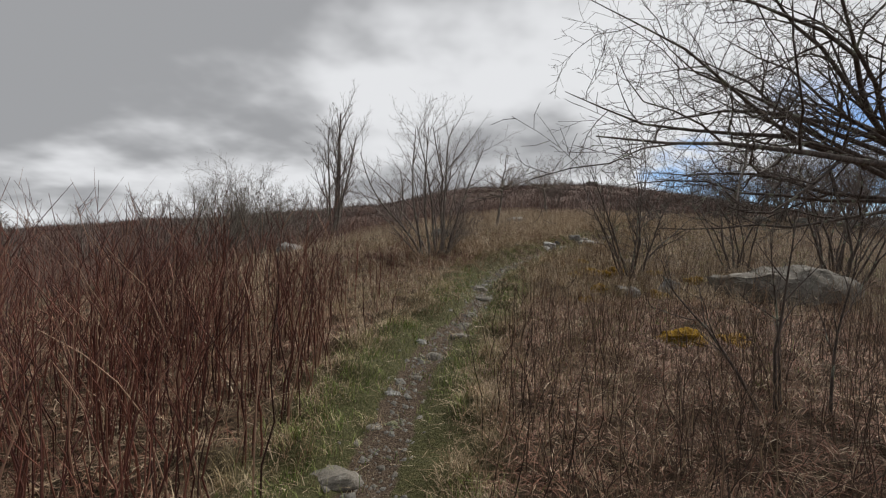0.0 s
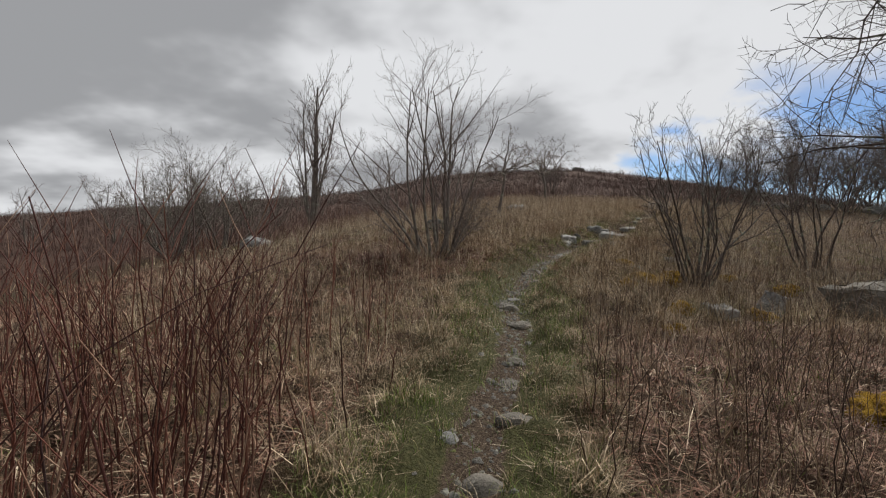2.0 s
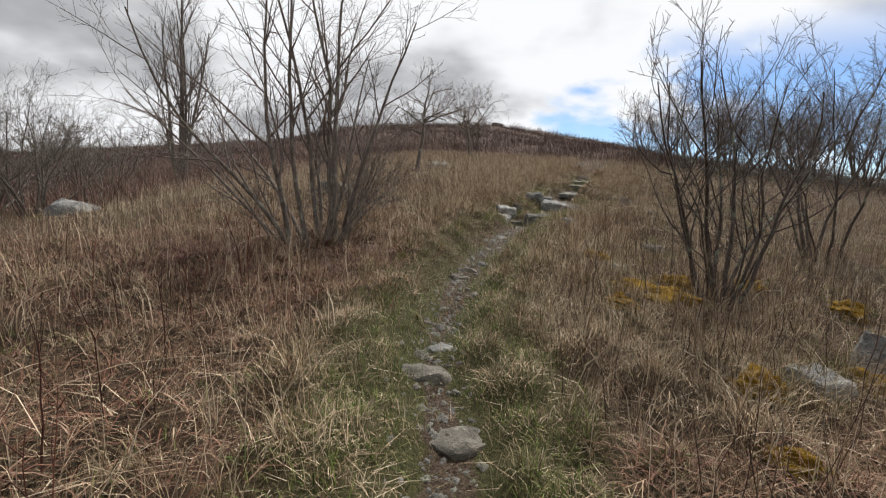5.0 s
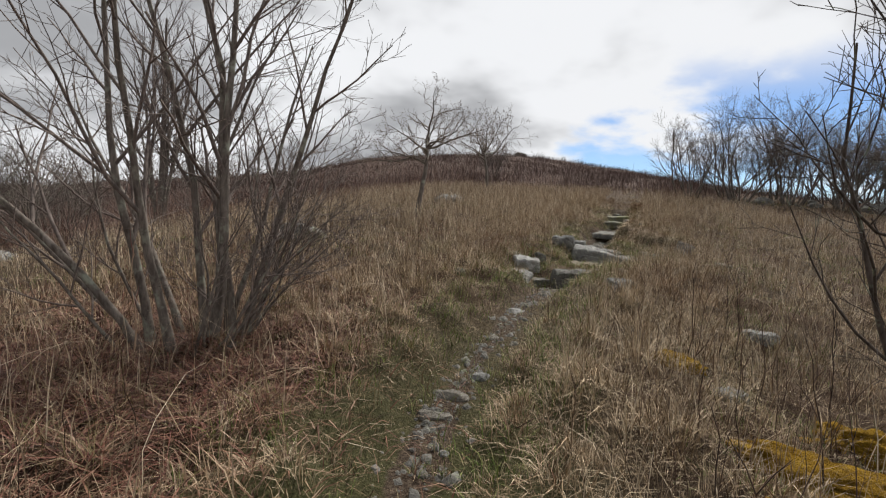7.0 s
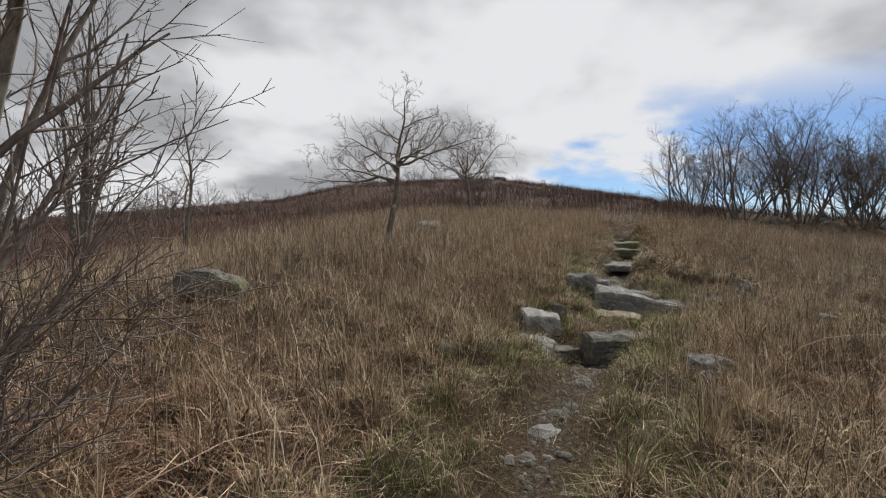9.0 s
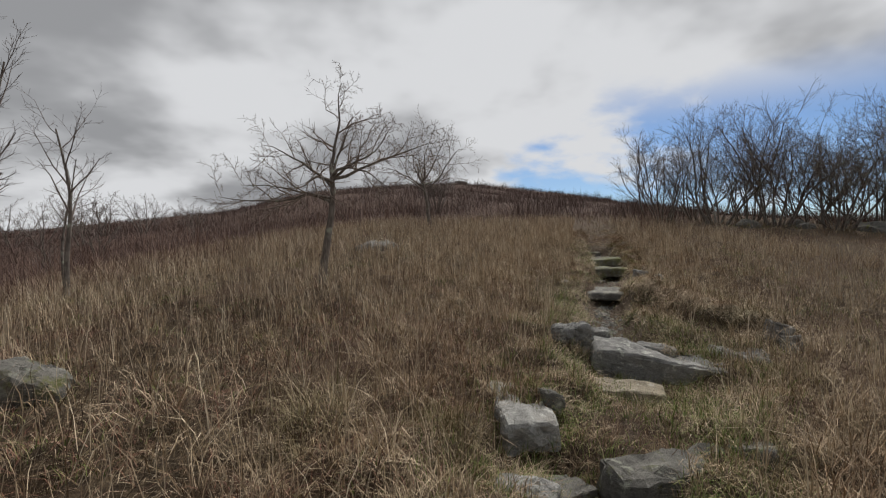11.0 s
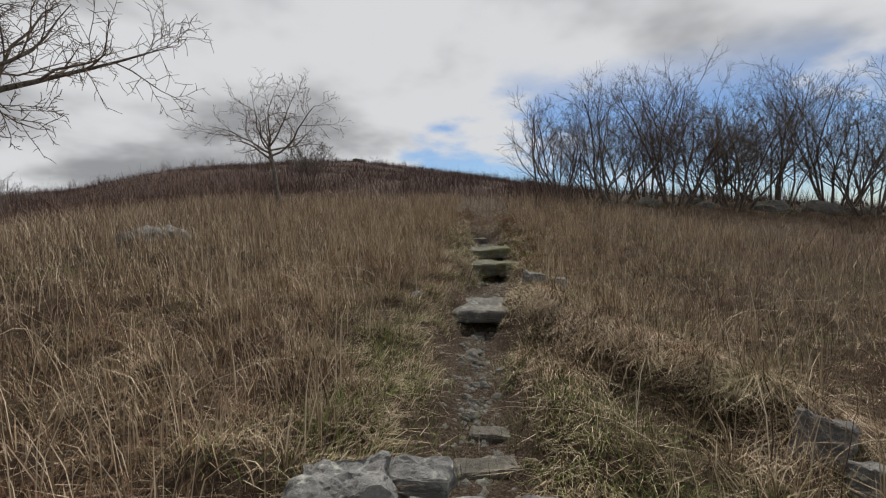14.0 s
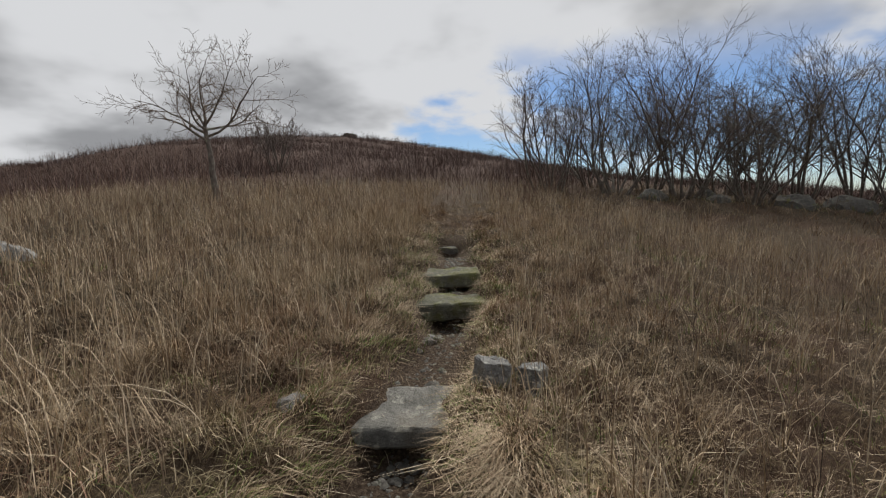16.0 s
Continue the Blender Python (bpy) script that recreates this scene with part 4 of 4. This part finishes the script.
# low bushes along the crest
low = bare_tree("bush", 14.0, 108.0, ring_of_stems(75, 7, 0.5, 0.7, 3.0, 0.05), [(5, 0.5, 38, 0.05, 0.12, 0.15), (4, 0.5, 38, 0.03, 0.12, 0.15)], 75, "low leafless bush on the hill crest", "bush", group="crest bushes", least=0.02, wander=0.1)
for i in range(22):
    a, d = radians(-14 + i * 2.4 + rng.uniform(-0.8, 0.8)), rng.uniform(100, 127)
    x, y = 3 + d * math.sin(a), 12 + d * math.cos(a)
    copy_thing(low, pose(x, y, float(ground_z(x, y)) - 0.1, 0, 0, rng.uniform(0, 360)) @ Matrix.Scale(rng.uniform(0.35, 0.75), 4))


# ---- grasses, canes and brush ----
def scatter(seed, count, x0, x1, y0, y1):
    r = np.random.default_rng(seed)
    return r, r.uniform(x0, x1, count), r.uniform(y0, y1, count)


def clumped(x, y, scale, seed):
    """A slow pattern from 0 to 1 for patchy growth."""
    s = scale
    return 0.5 + 0.25 * (np.sin(x * s + seed) * np.sin(y * s * 1.3 + seed * 2) + np.sin(x * s * 2.3 - y * s * 1.7 + seed * 3) + 0.6 * np.sin(y * s * 4.1 + x * s * 3.3 + seed))


def tufts(seed, count, x0, x1, y0, y1, per, radius):
    r, x, y = scatter(seed, count, x0, x1, y0, y1)
    x, y = np.repeat(x, per) + r.normal(0, radius, count * per), np.repeat(y, per) + r.normal(0, radius, count * per)
    return r, x, y, np.repeat(np.arange(count), per)


def kept(r, chance, *arrays):
    k = r.uniform(0, 1, len(chance)) < chance
    return [a[k] for a in arrays]


# dry meadow grass, in tufts that lean outwards, densest near the walk
def meadow(seed, count, per, reach, radius, high, wide, name, thin):
    r = np.random.default_rng(seed)
    cy = r.uniform(0.5, 28, count)
    cx = trail_x(cy) + r.uniform(-reach, reach, count) * np.where(r.uniform(0, 1, count) < 0.7, 0.6, 1.0)
    which = np.repeat(np.arange(count), per)
    n = count * per
    ox, oy = r.normal(0, radius, n), r.normal(0, radius, n)
    x, y = cx[which] + ox, cy[which] + oy
    o = trail_off(x, y)
    want = step_up(np.abs(o) + 0.26 * ((y > 15.2) & (y < 16.8)) + 0.5 * (y > 25) - 0.12 * ((y > 16.9) & (y < 19.8)) - 0.22 * (y < 6), 0.14, 0.42) * np.where((o < -0.9) & (y < 12.5), thin * np.where(y < 6, 0.5, 1), 1) * np.where((o > 0.9) & (y < 7.5), thin * 0.4, 1) * (1 - 0.55 * step_up(-o, 3.5, 7) * step_up(y, 15, 19)) * (1 - 0.4 * step_up(o, 1.2, 2.2) * step_up(y, 14, 16)) * (1 - 0.35 * step_up(-o, 0.9, 1.6) * step_up(y, 14, 16) * (1 - step_up(y, 18, 20)))
    x, y, which, ox, oy = kept(r, want, x, y, which, ox, oy)
    n = len(x)
    grow = r.uniform(0.55, 1.35, count)[which] * (0.5 + 0.5 * step_up(np.abs(trail_off(x, y)), 0.3, 1.1)) * (0.7 + 0.6 * clumped(x, y, 0.7, 8)) * (0.45 + 0.75 * tussock(x, y)) * (1 - 0.3 * step_up(trail_off(x, y), 0.3, 0.8) * step_up(y, 13, 16))
    away = np.arctan2(oy, ox) + r.normal(0, 0.8, n)
    ob = blades(name, x, y, r.uniform(*high, n) * grow, r.uniform(0.2, 1.5, n), r.uniform(*wide, n), STRAW, seed=seed + 1, arch=0.5, turn=away)
    return tagged(ob, "dry tan meadow grass in matted tufts", "grass", kind="stuff")


meadow(1, 11000, 26, 4.2, 0.06, (0.08, 0.3), (0.0022, 0.005), "dry_grass", 0.45)
meadow(41, 5000, 16, 9.0, 0.09, (0.12, 0.36), (0.004, 0.008), "outer_grass", 0.4)
# flattened straw between the tufts
r, x, y = scatter(3, 120000, -6, 12, 1, 27)
x, y = kept(r, 0.12 + 0.88 * step_up(np.abs(trail_off(x, y)), 0.15, 0.4), x, y)
n = len(x)
tagged(blades("straw_litter", x, y, r.uniform(0.05, 0.13, n), r.uniform(1.5, 3.0, n), r.uniform(0.003, 0.007, n), PALE, seed=4, arch=0.3, bent=False), "bleached straw lying flat on the ground", "grass", kind="stuff")
# tall pale stalks
r, x, y, which = tufts(5, 11000, -5, 15, 6, 32, 7, 0.07)
o = trail_off(x, y)
x, y = kept(r, np.where(np.abs(o) > 0.7, 0.08 + 0.3 * (y > 7) + 0.35 * (y > 20) + 0.5 * ((o < -0.6) & (y > 17.5) & (o > -8)) + 0.22 * ((o > 0.7) & (o < 3.2) & (y > 9) & (y < 16.5)), 0), x, y)
n = len(x)
tagged(blades("tall_grass", x, y, r.uniform(0.25, 0.62, n), r.uniform(0.05, 0.8, n), r.uniform(0.003, 0.006, n) * (1 + 0.06 * np.maximum(y - 15, 0)), PALE, seed=6, arch=0.4), "tall pale dead grass stalks standing in the meadow", "grass", kind="stuff")
# green grass along the trail
r, x, y, which = tufts(7, 11000, -2.5, 6.5, 1, 19, 12, 0.04)
o = np.abs(trail_off(x, y))
x, y = kept(r, np.exp(-(np.maximum(np.abs(o - 0.55) - 0.4 * ((y > 15.2) & (y < 16.9)), 0) / 0.3) ** 2) * np.where(y < 13, 1, 0.85) * np.where((y > 8.6) & (y < 13) & (o < 0.3), 2.2, 1) * np.maximum((y < 6) & (x < trail_x(y)), np.maximum(clumped(x, y, 1.6, 2) > 0.38, (y > 15.1) & (y < 16.9))), x, y)
n = len(x)
tagged(blades("green_grass", x, y, r.uniform(0.06, 0.2, n), r.uniform(0.2, 1.1, n), r.uniform(0.003, 0.006, n), GREEN, seed=8), "fresh green grass along the trail", "grass", kind="stuff")
# green patches low in the meadow
r, x, y, which = tufts(73, 9000, -4, 13, 4, 24, 10, 0.05)
o = trail_off(x, y)
x, y = kept(r, ((np.abs(o) > 0.5) & (clumped(x, y, 1.25, 11) + 0.08 * (o > 0) * (y > 14) > 0.63)) * 0.8, x, y)
n = len(x)
tagged(blades("meadow_green", x, y, r.uniform(0.05, 0.17, n), r.uniform(0.3, 1.2, n), r.uniform(0.003, 0.006, n), GREEN, seed=74), "green grass sprouting in patches among the straw", "grass", kind="stuff")
# straw and green blades that droop over both lips of the washed-out stretch
for name, seed, count, mat, lo, hi, tall, words in (
        ("overhanging_grass", 9, 15000, STRAW, 16.9, 26.0, (0.08, 0.24), "tan grass drooping over the trail's cut banks"),
        ("overhanging_straw", 61, 6000, PALE, 14.0, 26.0, (0.06, 0.18), "bleached grass tufts on the trail's cut banks"),
        ("overhanging_green", 63, 12000, GREEN, 14.2, 25.0, (0.06, 0.16), "green grass on the edges of the steps")):
    r = np.random.default_rng(seed)
    at = r.uniform(lo, hi, count // 12)
    hand = r.choice([-1.0, 1.0], len(at))
    edge = 0.36 + 0.1 * np.sin(at * 5) + np.abs(r.normal(0, 0.2, len(at)))
    which = np.repeat(np.arange(len(at)), 12)
    n = len(which)
    y = at[which] + r.normal(0, 0.05, n)
    x = trail_x(y) + (hand * edge)[which] / 0.83 + r.normal(0, 0.05, n)
    inward = np.where(hand[which] > 0, np.pi + 0.6, 0.6 - 0.5)
    tagged(blades(name, x, y, r.uniform(*tall, n) * r.uniform(0.7, 1.3, len(at))[which], r.uniform(0.5, 1.6, n), r.uniform(0.003, 0.006, n), mat, seed=seed + 1, arch=0.6, turn=inward + r.normal(0, 0.8, n)), words, "grass", kind="stuff")
# long tufts that hang over the cut bank
r = np.random.default_rng(71)
at = np.sort(r.uniform(16.8, 19.1, 130))
which = np.repeat(np.arange(130), 56)
swing, grown = r.normal(0, 0.5, 130), r.uniform(0.55, 1.3, 130)
n = len(which)
y = at[which] + r.normal(0, 0.035, n)
x = trail_x(y) + (np.interp(y, LIP_Y, LIP_OFF) + np.abs(r.normal(0.03, 0.17, 130))[which] + r.normal(0, 0.04, n)) / 0.83
for name, mat, some, words in (("bank_straw", STRAW, which % 6 > 0, "tan grass tufts hanging over the trail's cut bank"), ("bank_pale", PALE, which % 6 == 0, "bleached grass tufts hanging over the trail's cut bank")):
    n = int(some.sum())
    tagged(blades(name, x[some], y[some], r.uniform(0.1, 0.26, n) * grown[which[some]], r.uniform(0.7, 2.0, n), r.uniform(0.0025, 0.005, n), mat, seed=72, arch=0.55, turn=math.pi + 0.6 + swing[which[some]] + r.normal(0, 0.6, n)), words, "grass", kind="stuff")
# grass that hugs the stones
r = np.random.default_rng(51)
px, py = [], []
for sx, sy, w, d, turn in ROCKS:
    if sy > 30 or w > 2.5:
        continue
    m = int(70 + 260 * w)
    a = r.uniform(0, 2 * np.pi, m)
    s = r.uniform(0.98, 1.3, m)
    ex, ey = 0.5 * w * np.cos(a) * s, 0.5 * d * np.sin(a) * s
    px.append(sx + ex * math.cos(turn) - ey * math.sin(turn))
    py.append(sy + ex * math.sin(turn) + ey * math.cos(turn))
x, y = np.concatenate(px), np.concatenate(py)
x, y = kept(r, np.where(np.abs(trail_off(x, y)) < 0.2, 0.3, 0.95), x, y)
green = r.uniform(0, 1, len(x)) < 0.45
for name, mat, some, words in (("stone_edge_grass", STRAW, ~green, "dry grass growing close round the stones"), ("stone_edge_green", GREEN, green, "green grass growing close round the stones")):
    n = int(some.sum())
    tagged(blades(name, x[some], y[some], r.uniform(0.05, 0.2, n), r.uniform(0.2, 1.2, n), r.uniform(0.0025, 0.005, n), mat, seed=52), words, "grass", kind="stuff")
# rust-coloured fallen fronds
r, x, y = scatter(12, 130000, -7, 7, 0.5, 14)
o = trail_off(x, y)
want = np.where(o < -0.7, 0.75 * step_up(-o, 0.7, 1.3) * (0.45 + 0.55 * (clumped(x, y, 1.1, 5) > 0.5)), 0) + np.where((o > 0.8) & (y < 8), 0.8, 0)
want = want + 0.9 * np.exp(-((x + 0.4) ** 2 + (y - 11.7) ** 2) / 1.6)
x, y = kept(r, want, x, y)
n = len(x)
tagged(blades("dead_fronds", x, y, r.uniform(0.08, 0.26, n), r.uniform(1.0, 2.4, n), r.uniform(0.004, 0.011, n), RUST, seed=13, arch=0.34), "rust-brown dead stalks and fronds lying in the grass", "plant litter", kind="stuff")


# fallen stems and bleached leaves on the ground under the canes
r, x, y = scatter(77, 26000, -6, 6.5, 0.8, 9)
o = trail_off(x, y)
x, y = kept(r, step_up(np.abs(o), 0.8, 1.3) * (1 - 0.7 * step_up(y, 5, 9)) * (0.35 + 0.65 * (clumped(x, y, 2.1, 3) > 0.45)), x, y)
n = len(x)
for name, mat, lo, hi, words in (("fallen_stems", RUST, 0, n * 3 // 4, "brown dead stems lying on the ground under the canes"), ("fallen_leaves", PALE, n * 3 // 4, n, "bleached leaves and straw lying under the canes")):
    m = hi - lo
    tagged(blades(name, x[lo:hi], y[lo:hi], r.uniform(0.04, 0.1, m), r.uniform(2.0, 4.5, m), r.uniform(0.006, 0.014, m), mat, seed=78, arch=0.22, sink=0.0), words, "plant litter", kind="stuff")


r = np.random.default_rng(14)
n = 13000
x, y = -0.45 + r.normal(0, 0.85, n), 12.0 + r.normal(0, 0.75, n)
x, y = kept(r, (trail_off(x, y) < -0.75) * 1.0, x, y)
n = len(x)
tagged(blades("shrub_litter", x, y, r.uniform(0.08, 0.24, n), r.uniform(1.0, 2.6, n), r.uniform(0.005, 0.012, n), CANE, seed=15, arch=0.32), "deep red-brown dead stalks heaped round the shrub", "plant litter", kind="stuff")


def canes(name, x, y, high, lean, radius, mat, seed, twigs, bend=0.1):
    """Upright leafless canes with short side shoots, as one mesh."""
    r = np.random.default_rng(seed)
    n = len(x)
    a = r.uniform(0, 6.283, n)
    k = np.linspace(0, 1, 7)
    wig = np.cumsum(r.normal(0, bend * 0.34, (n, 7, 2)), 1) * (high / 6)[:, None, None]
    px = x[:, None] + np.cos(a)[:, None] * (high * lean)[:, None] * k**2.2 + wig[..., 0]
    py = y[:, None] + np.sin(a)[:, None] * (high * lean)[:, None] * k**2.2 + wig[..., 1]
    pz = (ground_z(x, y) - 0.03)[:, None] + high[:, None] * k * (1 - 0.38 * lean[:, None] * k**2)
    p = np.stack([px, py, pz], -1)
    v, f = tubes(p, radius[:, None] * (1 - 0.7 * k), 3)
    if twigs:
        m = n * twigs
        of = np.repeat(np.arange(n), twigs)
        at = r.uniform(2.4, 5.9, m)
        i = at.astype(int)
        g = (at - i)[:, None]
        start = p[of, i] * (1 - g) + p[of, i + 1] * g
        b = r.uniform(0, 6.283, m)
        size = high[of] * r.uniform(0.06, 0.22, m)
        way = np.stack([np.cos(b) * 0.6, np.sin(b) * 0.6, np.ones(m)], -1) * size[:, None]
        kk = np.linspace(0, 1, 3)[None, :, None]
        q = start[:, None] + way[:, None] * kk + r.normal(0, 0.012, (m, 3, 3)) * kk
        v2, f2 = tubes(q, (radius[of] * 0.45)[:, None] * np.array([1, 0.8, 0.4]), 3)
        f2 = f2 + len(v)
        v, f = np.concatenate([v, v2]), np.concatenate([f, f2])
    return sheet(name, v, [f], mat)


# red canes on the left of the first stretch
r, x, y, which = tufts(21, 760, -9, 0, 0.9, 13, 4, 0.07)
o = -trail_off(x, y)
x, y = kept(r, step_up(o, 0.7, 1.3) * (1 - 0.93 * step_up(y, 5.0, 9.5)) * np.where(o > 3, 0.75, 1) * (0.45 + 0.55 * (clumped(x, y, 1.9, 1) > 0.45)), x, y)
n = len(x)
high = r.uniform(0.9, 1.62, n) * (1 - 0.35 * step_up(y, 4, 8)) * (0.65 + 0.35 * step_up(-trail_off(x, y), 0.7, 1.9))
tagged(canes("red_canes", x, y, high, r.uniform(0.02, 0.18, n), r.uniform(0.005, 0.0098, n) * (1.25 - 0.4 * step_up(y, 2.5, 5)), CANE, 22, 4, 0.24), "dense thicket of dark red leafless canes", "canes", kind="stuff")
# arching canes above them
r, x, y = scatter(23, 60, -5.5, -1.7, 2.0, 5)
tagged(canes("arching_canes", x, y, r.uniform(1.5, 2.1, 60), r.uniform(0.15, 0.6, 60), r.uniform(0.0035, 0.006, 60), CANE, 24, 4, 0.3), "long arching dark red canes above the thicket", "canes", kind="stuff")
# stout canes nearest the start
r, x, y = scatter(35, 240, -3.2, -1.0, 1.3, 5.0)
n = len(x)
tagged(canes("stout_canes", x, y, r.uniform(1.1, 1.8, n), r.uniform(0.03, 0.4, n), r.uniform(0.0045, 0.0085, n), CANE, 36, 4, 0.4), "stout dark red canes at the thicket's edge", "canes", kind="stuff")
# brown stalks on the right
r, x, y = scatter(25, 4200, 0, 8, 0.9, 12)
o = trail_off(x, y)
x, y = kept(r, step_up(o, 0.55, 1.0) * (0.2 + 0.8 * (clumped(x, y, 1.7, 3) > 0.5)) * (1 - 0.75 * step_up(y, 5, 8)), x, y)
n = len(x)
tagged(canes("brown_stalks", x, y, r.uniform(0.45, 1.1, n), r.uniform(0.02, 0.35, n), r.uniform(0.003, 0.0062, n), STALK, 26, 3, 0.35), "dark brown leafless stalks with short shoots", "stalks", kind="stuff")
# scattered stalks over the meadow
r, x, y = scatter(27, 11000, -6, 17, 6, 32)
o = np.abs(trail_off(x, y))
x, y = kept(r, step_up(o, 0.7, 1.1) * (0.25 + 0.75 * (clumped(x, y, 0.9, 4) > 0.52)), x, y)
n = len(x)
tagged(canes("meadow_stalks", x, y, r.uniform(0.22, 0.6, n), r.uniform(0.02, 0.35, n), r.uniform(0.002, 0.004, n), STALK, 28, 1, 0.3), "thin brown weed stalks scattered over the meadow", "stalks", kind="stuff")
# dry grass farther off
r, x, y, which = tufts(31, 11000, -26, 34, 14, 62, 7, 0.09)
inside = (x > -7) & (x < 13) & (y < 28)
x, y = kept(r, np.where(inside, 0.0, 0.75) * (1 - step_up(np.hypot(x - 5, y - 14) - 2 * step_up(x, 7, 12) + 6 * step_up(-x, -1, 5), 17, 25)), x, y)
n = len(x)
tagged(blades("far_grass", x, y, r.uniform(0.2, 0.55, n), r.uniform(0.2, 0.9, n), r.uniform(0.008, 0.016, n), STRAW, seed=32, bent=False), "dry tan grass on the farther slope", "grass", kind="stuff")
# red-brown dead stems low in the grass beside the steps
r, x, y = scatter(75, 26000, -3, 5.5, 13, 20)
o = trail_off(x, y)
x, y = kept(r, step_up(-o, 0.7, 1.3) * (0.15 + 0.85 * (clumped(x, y, 1.5, 13) > 0.55)), x, y)
n = len(x)
tagged(blades("brown_litter", x, y, r.uniform(0.08, 0.24, n), r.uniform(0.6, 2.2, n), r.uniform(0.003, 0.008, n), RUST, seed=76, arch=0.4), "red-brown dead stems matted in the meadow grass", "plant litter", kind="stuff")
# long dead stems lying slantwise in the grass
r, x, y = scatter(37, 1500, -5, 11, 1.5, 24)
x, y = kept(r, step_up(np.abs(trail_off(x, y)), 0.5, 0.9) * (0.3 + 0.7 * (clumped(x, y, 0.9, 7) > 0.5)), x, y)
n = len(x)
tagged(canes("leaning_stems", x, y, r.uniform(0.3, 0.7, n), r.uniform(0.7, 1.7, n), r.uniform(0.0015, 0.003, n), PALE, 38, 1, 0.4), "long bleached dead stems leaning in the grass", "stalks", kind="stuff")
# red-brown brush on the hill
r = np.random.default_rng(33)
d, a = 12 + 123 * r.uniform(0, 1, 210000) ** 1.35, r.uniform(radians(-62), radians(75), 210000)
x, y = 5 + d * np.sin(a), 14 + d * np.cos(a)
o = np.abs(trail_off(x, y))
x, y, d = kept(r, step_up(d + 9 * clumped(x, y, 0.25, 6) - 3 * (x > 8) * (y < 30) - 4 + 5 * step_up(-x, -5, 4) + 5 * step_up(-x, -3, 5), 14, 24) * (0.3 + 0.7 * (clumped(x, y, 0.35, 2) > 0.42)) * step_up(o + (y > 26.5) * 9, 1.5, 4), x, y, d)
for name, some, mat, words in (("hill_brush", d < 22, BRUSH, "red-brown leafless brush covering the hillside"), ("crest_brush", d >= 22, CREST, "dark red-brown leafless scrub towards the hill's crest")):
    n = int(some.sum())
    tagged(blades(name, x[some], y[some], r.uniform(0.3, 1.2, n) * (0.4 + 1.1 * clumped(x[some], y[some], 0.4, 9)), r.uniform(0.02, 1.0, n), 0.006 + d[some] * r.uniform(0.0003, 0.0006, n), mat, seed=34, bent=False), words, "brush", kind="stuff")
